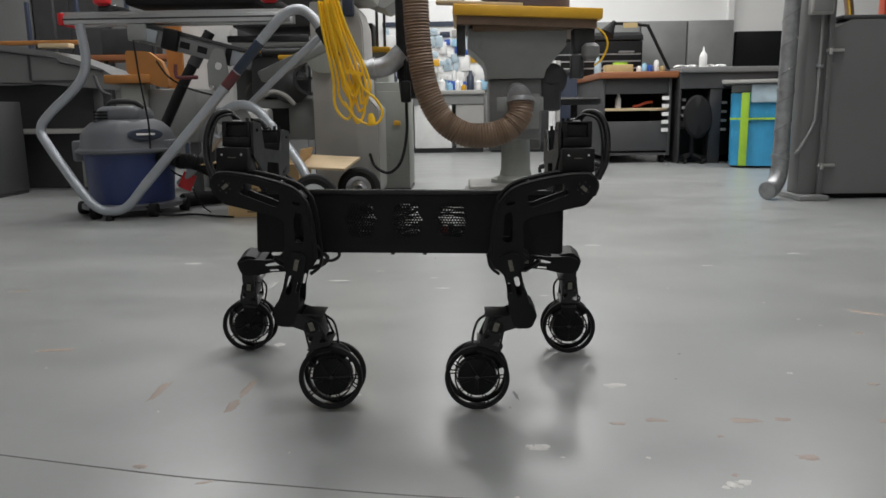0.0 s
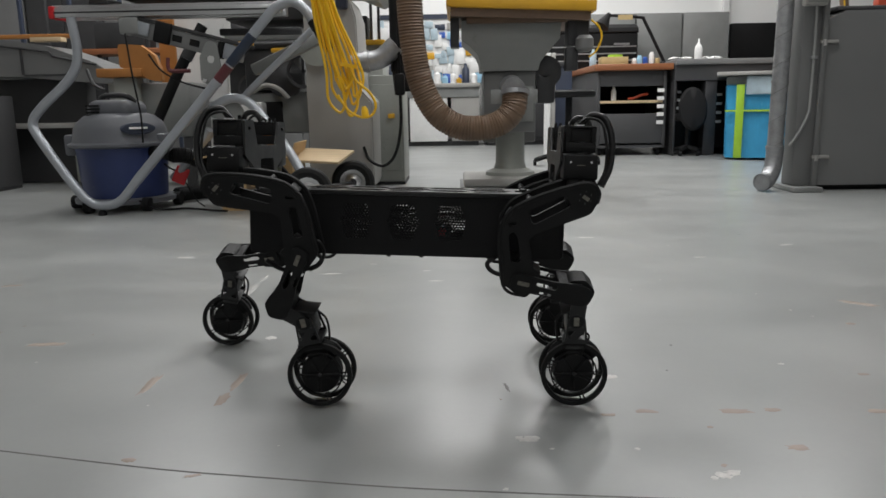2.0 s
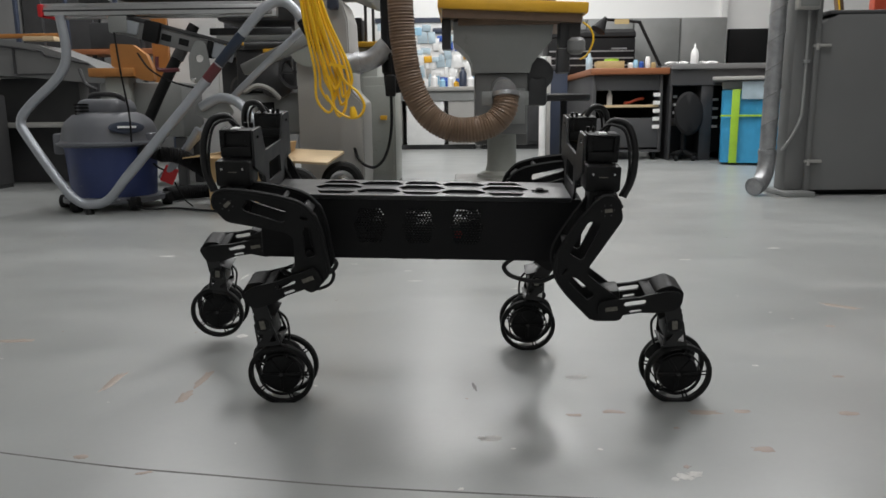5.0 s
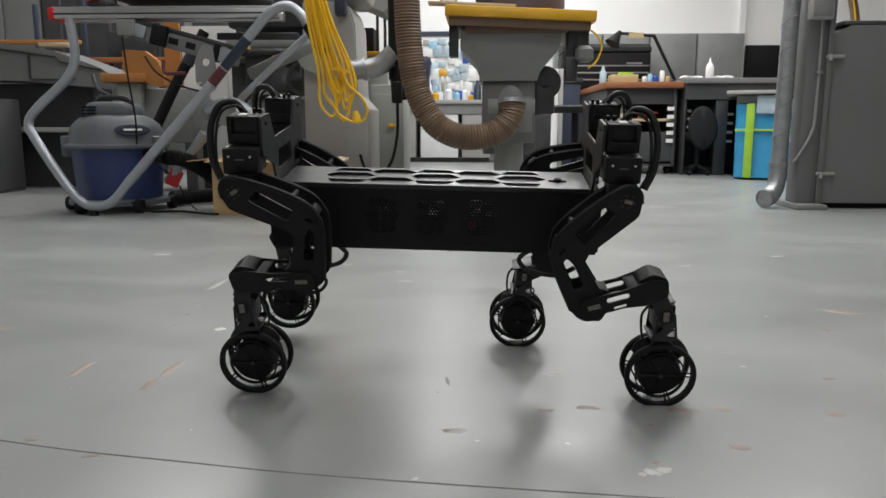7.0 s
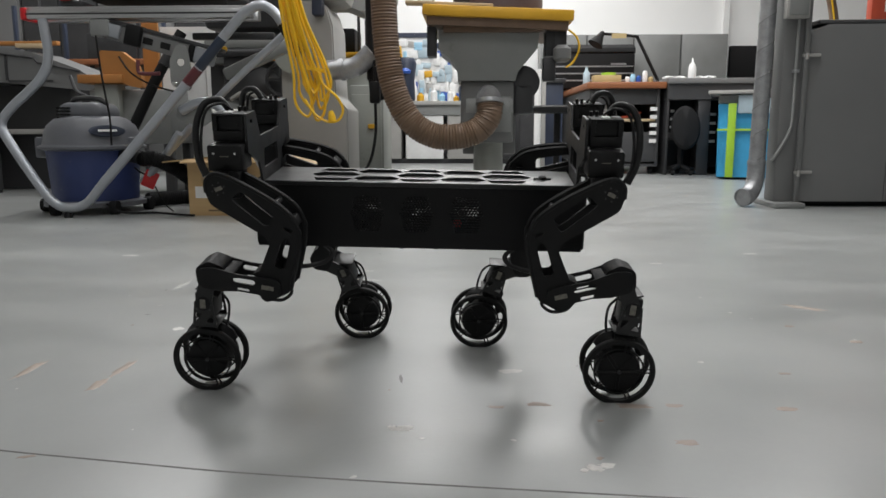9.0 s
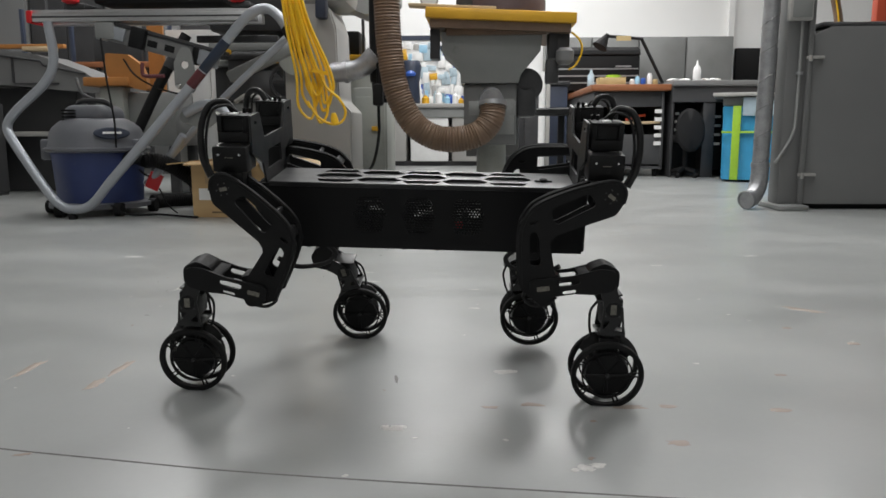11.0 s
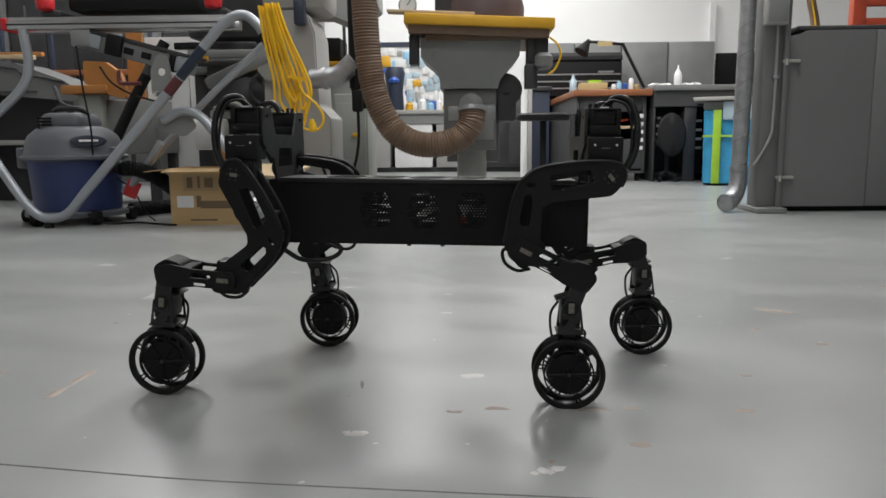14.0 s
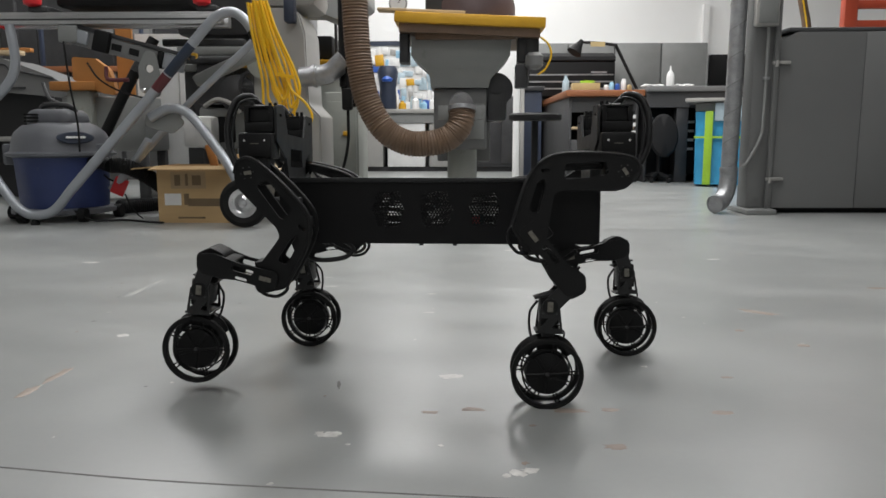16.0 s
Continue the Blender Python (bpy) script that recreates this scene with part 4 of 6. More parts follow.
    part("cross_leg", add_tube(nb(), [(-0.62, 3.88, 0.93), (-0.98, 3.90, 0.62), (-1.33, 3.93, 0.28), (-1.45, 3.94, 0.16)], 0.018, 12, 4), M_TUBE, s, "silver crossing leg")
    part("wheel_leg", add_tube(nb(), [(-1.16, 3.80, 0.53), (-1.06, 3.80, 0.575), (-0.97, 3.79, 0.555), (-0.89, 3.78, 0.47), (-0.76, 3.74, 0.30), (-0.655, 3.68, 0.13)], 0.024, 14, 7), M_TUBE, s, "curved silver wheel leg")
    part("hub_plate", add_plate(nb(), fillet([(-1.20, 0.49), (-1.06, 0.45), (-0.99, 0.50), (-1.04, 0.57), (-1.18, 0.56)], 0.03, 4), [], 3.815, 3.83), M_MACH, s)
    part("lower_brace", add_tube(nb(), [(-1.20, 3.86, 0.42), (-1.30, 3.90, 0.30), (-1.40, 3.93, 0.20)], 0.02, 10, 3), M_TUBE, s)
    part("foot_pad", turned(pose(-1.73, 3.70, 0.0), [(0.022, 0.0), (0.022, 0.012), (0.012, 0.03)], 12), M_BLACK, s)
    for x, y in ((-0.65, 3.62), (-0.485, 4.02)):
        tyre = add_hoop(nb(), (x, y, 0.118), (0, 1, 0), [(0.070, -0.024), (0.095, -0.030), (0.112, -0.022), (0.118, -0.008), (0.118, 0.008), (0.112, 0.022), (0.095, 0.030), (0.070, 0.024)], 40)
        wheel = part("wheel", tyre, M_TYRE, s, "black rubber wheel")
        disc = nb()
        add_tube_rows(disc, [((x, y - 0.012, 0.118), 0.012), ((x, y - 0.026, 0.118), 0.022), ((x, y - 0.020, 0.118), 0.030), ((x, y - 0.008, 0.118), 0.045), ((x, y - 0.020, 0.118), 0.066), ((x, y - 0.020, 0.118), 0.071), ((x, y + 0.018, 0.118), 0.071)], 30)
        part("rim", disc, M_ALU, wheel, "shiny steel rim")
    part("axle", add_tube(nb(), [(-0.655, 3.66, 0.118), (-0.485, 4.0, 0.118)], 0.011, 10, 1), M_DARK, s)
    # chop saw bits hanging below
    part("saw_rail", boxes((-1.15, -0.72, 3.98, 4.02, 0.90, 0.935), bevel=0.006), M_DARK, s)
    part("saw_arm", add_box(nb(), -0.20, 0.20, -0.03, 0.03, -0.03, 0.03, 0.01, pose(-0.80, 3.98, 0.80, 0, -24, 0)), M_MACH, s)
    part("handle", boxes((-1.10, -1.00, 4.05, 4.09, 0.845, 0.875), bevel=0.01), M_YEL, s, "yellow handle")
    part("wire", add_tube(nb(), [(-1.56, 3.78, 0.90), (-1.54, 3.77, 0.70), (-1.52, 3.78, 0.50), (-1.53, 3.80, 0.36)], 0.005, 6, 6), M_BLACK, s)
    part("wire", add_tube(nb(), [(-1.46, 3.80, 0.80), (-1.40, 3.79, 0.72), (-1.30, 3.80, 0.66), (-1.16, 3.80, 0.62)], 0.005, 6, 6), M_BLACK, s)
    thing("plywood_offcut", add_box(nb(), -0.14, 0.14, -0.15, 0.15, -0.007, 0.007, 0.002, pose(-0.645, 3.98, 0.266, 8, 3, -8)), M_WOODL, "pale plywood offcut lying across the wheels", "board")


def build_vacuum():
    v = base("shop_vacuum", "blue and grey shop vacuum on casters", "vacuum cleaner")
    c = pose(-1.835, 4.28, 0)
    part("tank", turned(c, [(0.200, 0.055), (0.216, 0.07), (0.220, 0.12), (0.232, 0.31), (0.238, 0.335)], 40), M_VACB, v, "scuffed blue plastic tank")
    part("lid", turned(c, [(0.240, 0.33), (0.268, 0.340), (0.270, 0.352), (0.248, 0.362), (0.242, 0.385), (0.234, 0.43), (0.218, 0.462), (0.18, 0.495), (0.14, 0.51)], 40), M_VACG, v, "grey moulded lid")
    head = add_box(nb(), -1.965, -1.725, 4.16, 4.42, 0.47, 0.580, 0.05, seg=4)
    part("motor_head", head, M_VACG, v, "grey motor housing")
    for k in range(4):
        part("vent_slat", boxes((-1.950, -1.880, 4.148, 4.162, 0.495 + k * 0.017, 0.503 + k * 0.017)), M_BLACK, v)
    part("handle", add_tube(nb(), [(-1.93, 4.28, 0.565), (-1.90, 4.26, 0.60), (-1.78, 4.26, 0.60), (-1.74, 4.28, 0.565)], 0.014, 10, 6), M_DARK, v)
    part("badge", turned(pose(-1.663, 4.100, 0.432, 76, 0, 36) @ Matrix.Diagonal((1.7, 0.62, 1, 1)), [(0.05, -0.006), (0.052, 0.0), (0.046, 0.006)], 26), M_NAVY, v, "oval blue badge")
    part("badge_bars", add_box(nb(), -0.045, 0.045, -0.003, 0.003, -0.005, 0.005, 0.0, pose(-1.655, 4.088, 0.434, -14, 0, 36)), M_WHITE, v, "pale unreadable lettering")
    for x in (-2.085, -1.60):
        part("latch", boxes((x - 0.03, x + 0.03, 4.20, 4.30, 0.29, 0.40), bevel=0.012), M_VACG, v, "grey lid latch")
    part("dolly", turned(c, [(0.24, 0.035), (0.262, 0.04), (0.262, 0.062), (0.236, 0.068)], 36), M_VACG, v)
    for a in (0.25, 1.6, 3.3, 4.35, 5.5):
        x, y = -1.835 + 0.265 * math.cos(a), 4.28 + 0.265 * math.sin(a)
        part("caster", add_cyl(nb(), (x - 0.019, y, 0.036), (x + 0.019, y, 0.036), 0.036, n=18), M_BLACK, v, "black caster")
    part("inlet", add_tube(nb(), [(-1.62, 4.18, 0.30), (-1.55, 4.12, 0.305), (-1.48, 4.08, 0.29)], 0.036, 14, 4), M_BLACK, v)
    v.matrix_basis = pose(0.095, -0.26, 0)
    hs = base("vacuum_hose", "black ribbed vacuum hose lying on the floor", "hose")
    part("hose", add_tube(nb(), [(-1.40, 3.83, 0.292), (-1.33, 3.86, 0.285), (-1.25, 3.92, 0.235), (-1.175, 4.0, 0.155), (-1.13, 4.14, 0.085), (-1.17, 4.30, 0.048), (-1.32, 4.34, 0.046), (-1.45, 4.26, 0.046), (-1.52, 4.16, 0.046)], 0.040, 14, 10, 0.0025, 0.012), M_BLACK, hs)
    cable = base("vacuum_cable", "thin black power lead lying on the floor", "cable")
    part("lead", add_tube(nb(), [(-1.58, 3.80, 0.06), (-1.50, 3.82, 0.012), (-1.35, 3.86, 0.008), (-1.20, 3.78, 0.008), (-1.10, 3.74, 0.008)], 0.006, 8, 8), M_BLACK, cable)
    tag = base("red_tag", "red plastic tag on the vacuum lead", "tag")
    part("flag", add_box(nb(), -0.035, 0.035, -0.006, 0.006, -0.045, 0.045, 0.004, pose(-1.395, 3.92, 0.178, 0, 25, 12)), M_RED, tag)
    part("lead", add_tube(nb(), [(-1.50, 3.98, 0.235), (-1.45, 3.93, 0.215), (-1.42, 3.92, 0.205)], 0.005, 6, 4), M_BLACK, tag)
    part("drop_lead", add_tube(nb(), [(-1.37, 3.92, 0.14), (-1.33, 3.93, 0.05), (-1.28, 3.92, 0.009)], 0.004, 6, 4), M_BLACK, tag)
    t = base("black_extension_tube", "black vacuum wand standing against the machine", "tube")
    part("tube", add_tube(nb(), [(-1.45, 4.62, 1.02), (-1.60, 4.56, 0.74), (-1.76, 4.50, 0.40), (-1.935, 4.435, 0.03)], 0.032, 14, 3), M_BLACK, t)
    part("cuff", add_tube(nb(), [(-1.52, 4.59, 0.885), (-1.555, 4.577, 0.82)], 0.037, 14, 1), M_DARK, t)


def build_cardboard_box():
    b = base("cardboard_box", "open brown cardboard box with printed symbols", "box")
    x0, x1, y0, y1, h = -1.145, -0.765, 3.80, 4.12, 0.287
    for name, r in (("wall", (x0, x1, y0, y0 + 0.006, 0.0, h)), ("wall", (x0, x1, y1 - 0.006, y1, 0.0, h)), ("wall", (x0, x0 + 0.006, y0 + 0.0065, y1 - 0.0065, 0.0, h)), ("wall", (x1 - 0.006, x1, y0 + 0.0065, y1 - 0.0065, 0.0, h)), ("bottom", (x0 + 0.0065, x1 - 0.0065, y0 + 0.0065, y1 - 0.0065, 0.002, 0.008))):
        part(name, boxes(r), M_CARD, b)
    part("flap", add_box(nb(), -0.19, 0.19, -0.10, 0.0, -0.003, 0.003, 0.0, pose((x0 + x1) / 2, y0, h, 7, 0, 0)), M_CARD, b, "folded-out flap")
    part("flap", add_box(nb(), -0.13, 0.0, -0.16, 0.16, -0.003, 0.003, 0.0, pose(x0, 3.96, h, 0, -6, 0)), M_CARD, b, "folded-out flap")
    part("flap", add_box(nb(), -0.06, 0.0, -0.15, 0.15, -0.003, 0.003, 0.0, pose(x1, 3.96, h, 0, 105, 0)), M_CARD, b, "raised flap")
    yy = (y0 - 0.0012, y0 - 0.0002)
    part("printed_panel", boxes((x0 + 0.07, x0 + 0.25, *yy, 0.175, 0.262)), mat("faded_print", (0.40, 0.29, 0.17), 0.8), b, "faded printed panel")
    for x, z, w, hh in ((0.09, 0.19, 0.030, 0.055), (0.145, 0.19, 0.014, 0.06), (0.18, 0.192, 0.045, 0.05)):
        part("printed_symbol", boxes((x0 + x, x0 + x + w, y0 - 0.0024, y0 - 0.0014, z, z + hh)), M_CARDP, b, "plain dark printed symbol")
    part("printed_arrow", boxes((x0 + 0.155, x1 - 0.03, *yy, 0.085, 0.125), (x0 + 0.135, x0 + 0.16, *yy, 0.092, 0.15)), M_CARDP, b, "dark printed arrow shape")
    part("printed_bar", boxes((x0 + 0.10, x0 + 0.24, *yy, 0.022, 0.031)), M_CARDP, b, "plain printed bar")
    part("shipping_label", boxes((x0 + 0.035, x0 + 0.12, *yy, 0.09, 0.15)), M_PAPER, b, "pale paper label")
    part("wood_stick", add_box(nb(), -0.02, 0.02, -0.01, 0.01, -0.18, 0.18, 0.002, pose(x0 + 0.27, 3.94, 0.22, 0, -14, 0)), M_ORANGE, b, "brown stick in the box")


def build_left_machines():
    j = base("jointer", "long grey jointer table on a steel stand", "machine")
    bed = add_plate(nb(), fillet([(-4.6, 0.80), (-2.95, 0.76), (-2.30, 0.70), (-2.28, 0.76), (-2.42, 0.85), (-2.75, 0.97), (-3.10, 1.02), (-4.6, 1.04)], 0.02, 3), [], 5.2, 5.6)
    part("bed", bed, M_CAB, j, "grey cast bed")
    part("fence", boxes((-4.6, -2.72, 5.5, 5.55, 1.045, 1.075), bevel=0.006), M_ORANGE, j, "orange guide bar")
    part("panel_groove", boxes((-2.93, -2.915, 5.190, 5.199, 0.775, 0.95), (-2.915, -2.60, 5.190, 5.199, 0.765, 0.776)), M_DARK, j)
    part("stand", boxes((-4.2, -2.62, 5.45, 5.6, 0.0, 0.757), bevel=0.01), M_CABD, j)
    part("end_panel", boxes((-2.66, -2.36, 5.26, 5.58, 0.02, 0.40), bevel=0.008), M_MACHG, j, "grey lower panel")
    part("shelf", boxes((-4.2, -2.30, 5.24, 5.58, 0.405, 0.44), bevel=0.005), M_MACHL, j, "pale shelf board")
    part("bed_edge", add_tube(nb(), [(-4.6, 5.19, 0.995), (-3.1, 5.19, 0.975), (-2.72, 5.19, 0.925), (-2.70, 5.19, 0.895), (-2.40, 5.19, 0.835)], 0.008, 6, 1), M_DARK, j, "dark edge of the bed")
    part("wood_strip", boxes((-2.88, -2.66, 5.25, 5.33, 1.00, 1.03), bevel=0.003), M_WOODL, j)
    part("lever", add_tube(nb(), [(-2.45, 5.15, 0.80), (-2.40, 5.12, 0.70), (-2.33, 5.12, 0.66)], 0.012, 8, 4), M_DARK, j)
    c = base("grey_side_cabinet", "grey steel cabinet standing on the floor", "cabinet")
    part("body", boxes((-3.8, -2.99, 4.76, 5.15, 0.02, 0.63), bevel=0.008), M_CABD, c)
    part("plinth", boxes((-3.78, -2.99, 4.79, 5.13, 0.0, 0.0195)), M_DARK, c)
    part("door", boxes((-3.76, -3.02, 4.744, 4.7585, 0.05, 0.59), bevel=0.004), M_CABD, c)
    m = base("drill_stand", "dark machine stand with orange boards on it", "machine")
    part("frame", boxes((-2.25, -1.70, 5.0, 5.4, 0.34, 0.70), bevel=0.012), M_MACH, m)
    for x in (-2.24, -1.77):
        for y in (5.01, 5.33):
            part("leg", boxes((x, x + 0.06, y, y + 0.06, 0.0, 0.3395), bevel=0.005), M_CABD, m)
    part("shelf", boxes((-2.26, -1.96, 4.88, 5.2, 0.735, 0.79), bevel=0.006), M_ORANGE, m, "orange board")
    arc = fillet([(-2.11, 0.945), (-1.96, 0.935), (-1.875, 0.87), (-1.845, 0.79), (-1.835, 0.70), (-1.92, 0.715), (-2.02, 0.765), (-2.11, 0.80)], 0.02, 3)
    part("guard", add_plate(nb(), arc, [], 4.90, 4.95), M_ORANGE, m, "orange curved guard")
    part("post", boxes((-2.18, -2.02, 4.93, 5.05, 0.0, 0.734), bevel=0.012), M_MACHG, m)
    part("table", boxes((-1.46, -1.26, 4.95, 5.3, 0.86, 0.90), bevel=0.01), M_MACH, m)
    part("pillar", boxes((-1.44, -1.30, 5.05, 5.25, 0.0, 0.8595), bevel=0.01), M_CABD, m)
    part("board_upright", boxes((-1.98, -1.87, 5.26, 5.285, 0.7, 1.35)), M_ORANGE, m, "orange upright board")
    part("card_sheet", boxes((-1.93, -1.53, 5.45, 5.458, 0.0, 1.16)), M_PAPER, m, "tall white sheet leaning")
    part("motor", turned(pose(-1.25, 5.05, 0.64, 90), [(0.09, -0.12), (0.11, -0.10), (0.11, 0.10), (0.09, 0.12)], 24), M_DARK, m)
    p = base("planer", "big dark planer with stacked castings", "machine")
    part("body", boxes((-1.25, -0.80, 4.75, 5.3, 0.36, 0.62), bevel=0.02), M_MACH, p)
    for x in (-1.24, -0.87):
        for y in (4.77, 5.22):
            part("leg", boxes((x, x + 0.06, y, y + 0.06, 0.0, 0.3595), bevel=0.005), M_CABD, p)
    part("table", boxes((-1.35, -0.70, 4.70, 5.35, 0.93, 0.985), bevel=0.012), M_MACH, p)
    part("column", boxes((-1.05, -0.92, 4.85, 5.0, 0.621, 0.929), bevel=0.01), M_MACH, p)
    part("head", boxes((-1.35, -0.72, 4.72, 5.3, 1.05, 1.6), bevel=0.03), M_DARK, p)
    # dark box stands for the shaded recess below the planer table
    part("recess_shade", boxes((-1.24, -1.06, 4.72, 5.0, 0.63, 0.92), bevel=0.015), M_DARK, p, "dark box for the shaded recess under the table")
    part("gear_cover", turned(pose(-0.99, 4.73, 0.70, 90), [(0.10, -0.03), (0.115, -0.02), (0.115, 0.02), (0.06, 0.035), (0.03, 0.05)], 28), M_DARK, p, "dark round gear cover")
    part("screw_post", add_cyl(nb(), (-0.76, 4.76, 0.0), (-0.76, 4.76, 0.929), 0.022, n=14), M_ALU, p, "bright lifting screw")
    part("crank", add_tube(nb(), [(-1.18, 4.66, 0.62), (-1.10, 4.65, 0.66), (-1.02, 4.65, 0.64), (-0.96, 4.66, 0.58)], 0.014, 8, 5), M_MACHL, p)
    part("roller", add_cyl(nb(), (-1.34, 4.71, 0.905), (-0.70, 4.71, 0.905), 0.026, n=16), M_DARK, p, "dark feed roller")
    part("white_panel", boxes((-1.48, -1.36, 4.74, 4.755, 0.62, 1.04)), M_PAPER, p, "white panel")
    # black plate on the base, coloured as the shade inside an opening
    part("opening_shade", boxes((-1.22, -1.02, 4.741, 4.7495, 0.40, 0.56), bevel=0.003), M_BLACK, p, "black plate for the shade in a base opening")
    part("yellow_lever", boxes((-1.06, -0.90, 4.68, 4.72, 0.855, 0.885), bevel=0.01), M_YEL, p, "yellow lever")
    part("handwheel", add_hoop(nb(), (-0.86, 4.66, 0.74), (0, 1, 0), [(0.085, -0.008), (0.10, -0.010), (0.105, 0.0), (0.10, 0.010), (0.085, 0.008)], 32), M_DARK, p, "dark handwheel")
    part("spokes", boxes((-0.95, -0.77, 4.655, 4.665, 0.732, 0.748), (-0.868, -0.852, 4.655, 4.665, 0.65, 0.83)), M_DARK, p)
    part("casting", boxes((-1.30, -1.12, 4.60, 4.749, 0.37, 0.56), bevel=0.02), M_PAPER, p, "pale casting")
    # tall units along the back
    for k in range(5):
        x0 = -5.0 + k * 0.78
        u = base("storage_cabinet", "tall dark steel storage cabinet along the back wall", "cabinet", group="storage cabinets")
        part("body", boxes((x0, x0 + 0.76, 7.6, 8.1, 0.0, 2.3 if k != 3 else 1.9), bevel=0.008), M_DARK if k % 2 else M_CAB, u)
        part("door", boxes((x0 + 0.02, x0 + 0.375, 7.584, 7.5995, 0.06, 1.85), bevel=0.004), M_DARK if k % 2 else M_CAB, u)
        part("door", boxes((x0 + 0.385, x0 + 0.74, 7.584, 7.5995, 0.06, 1.85), bevel=0.004), M_DARK if k % 2 else M_CAB, u)
    r = base("lumber_rack", "dark rack of upright boards and clamps", "rack")
    for k in range(7):
        part("clamp_bar", boxes((-3.9 + k * 0.23, -3.87 + k * 0.23, 6.9, 6.94, 0.0, 1.55 + 0.1 * (k % 3)), bevel=0.004), M_DARK if k % 2 else M_NAVY, r)
    part("shelf", boxes((-4.0, -2.4, 6.85, 7.2, 1.02, 1.07), bevel=0.005), M_WOODO, r)
    part("crate", boxes((-3.2, -2.75, 6.86, 7.15, 1.072, 1.30), bevel=0.01), M_DARK, r)


def build_back_bench():
    d = base("back_desk", "grey desk against the back wall, crowded with supplies", "desk")
    part("top", boxes((-0.95, 0.36, 9.30, 9.96, 0.72, 0.77), bevel=0.006), M_MACHL, d)
    part("front", boxes((-0.94, 0.35, 9.34, 9.37, 0.60, 0.719)), M_MACH, d)
    part("drawer_unit", boxes((-0.95, -0.58, 9.36, 9.94, 0.06, 0.719), bevel=0.006), M_MACHL, d)
    part("drawer_unit", boxes((-0.52, -0.05, 9.36, 9.94, 0.06, 0.599), bevel=0.006), M_PAPER, d, "white drawer unit")
    part("drawer_unit", boxes((0.0, 0.35, 9.36, 9.94, 0.06, 0.599), bevel=0.006), M_MACHL, d)
    part("plinth", boxes((-0.94, 0.34, 9.42, 9.94, 0.0, 0.0595)), M_DARK, d)
    s = base("lower_cabinets", "long grey base cabinets with a grey top", "cabinet")
    part("carcass", boxes((0.42, 1.36, 9.30, 9.97, 0.06, 0.92), bevel=0.006), M_DARK, s)
    part("plinth", boxes((0.44, 1.34, 9.36, 9.95, 0.0, 0.0595)), M_DARK, s)
    for k in range(2):
        part("door", boxes((0.44 + k * 0.46, 0.88 + k * 0.46, 9.284, 9.2995, 0.10, 0.88), bevel=0.004), M_DARK, s)
    b = base("supply_board", "white board crowded with hanging packets and supplies", "board")
    part("panel", boxes((-0.95, 0.40, 9.955, 9.985, 0.80, 1.62)), M_PAPER, b)
    part("header", boxes((-0.95, 0.40, 9.94, 9.9545, 1.60, 1.66)), M_NAVY, b, "dark blue header strip")
    rng = random.Random(21)
    mats = [M_PAPER, M_WHITE, M_SKYB, M_BLUE, M_YEL, M_NAVY, M_BLUEW, M_MACHL, M_WHITE, M_PAPER, M_WHITE, M_PAPER, M_BLUEW, M_SKYB]
    for j in range(7):
        x = -0.92
        while x < 0.34:
            w, h = rng.uniform(0.04, 0.13), rng.uniform(0.06, 0.16)
            z = 1.46 - j * 0.112 + rng.uniform(-0.03, 0.03)
            dd = rng.uniform(0.008, 0.03) + 0.006 * (j % 2)
            lean = pose(x + w / 2, 9.953 - dd / 2, z + h / 2, 0, rng.uniform(-7, 7), 0)
            part("packet", add_box(nb(), -w / 2, w / 2, -dd / 2, dd / 2, -h / 2, min(h / 2, 1.59 - z - h / 2), 0.003, lean), rng.choice(mats), b)
            x += w + rng.uniform(0.0, 0.03)
    x = -0.90
    while x < 0.30:
        h, r = rng.uniform(0.08, 0.26), rng.uniform(0.025, 0.05)
        thing("supply_bottle", turned(pose(x, 9.5 + rng.uniform(0, 0.25), 0.771), [(r, 0), (r, h * 0.7), (r * 0.45, h * 0.85), (r * 0.45, h)], 16), rng.choice(mats), "bottle or can of shop supplies on the desk", "bottle", group="supplies on the desk")
        x += 2 * r + rng.uniform(0.0, 0.03)
    # made-up rounded shape that takes the place of a dark blue poster
    h = base("blue_helmet_stand", "dark blue rounded shape with a bright blue cap, in place of a poster", "stand")
    part("stand", turned(pose(-0.62, 9.2, 0.771), [(0.10, 0), (0.11, 0.02), (0.10, 0.25), (0.13, 0.45), (0.10, 0.52)], 24), M_NAVY, h)
    part("cap", turned(pose(-0.62, 9.12, 1.10), [(0.06, 0), (0.07, 0.03), (0.04, 0.07)], 20), M_BLUE, h)
    h.matrix_basis = pose(0.11, 0.2, 0)
    k = base("stool", "black shop stool with a round seat and star base", "stool")
    part("seat", turned(pose(1.00, 6.2, 0.56), [(0.20, 0), (0.215, 0.012), (0.215, 0.045), (0.19, 0.06)], 30), M_BLACK, k, "round black seat")
    part("post", add_cyl(nb(), (1.0, 6.2, 0.08), (1.0, 6.2, 0.5599), 0.028, n=14), M_BLACK, k)
    for q in range(5):
        a = q * 2 * math.pi / 5 + 0.3
        part("leg", add_tube(nb(), [(1.0, 6.2, 0.10), (1.0 + 0.15 * math.cos(a), 6.2 + 0.15 * math.sin(a), 0.085), (1.0 + 0.28 * math.cos(a), 6.2 + 0.28 * math.sin(a), 0.045)], 0.02, 8, 3), M_BLACK, k)
        x, y = 1.0 + 0.28 * math.cos(a), 6.2 + 0.28 * math.sin(a)
        part("caster", add_cyl(nb(), (x - 0.012, y, 0.024), (x + 0.012, y, 0.024), 0.024, n=12), M_BLACK, k)
    w = base("white_pole", "white pole standing beside a navy steel post", "pole")
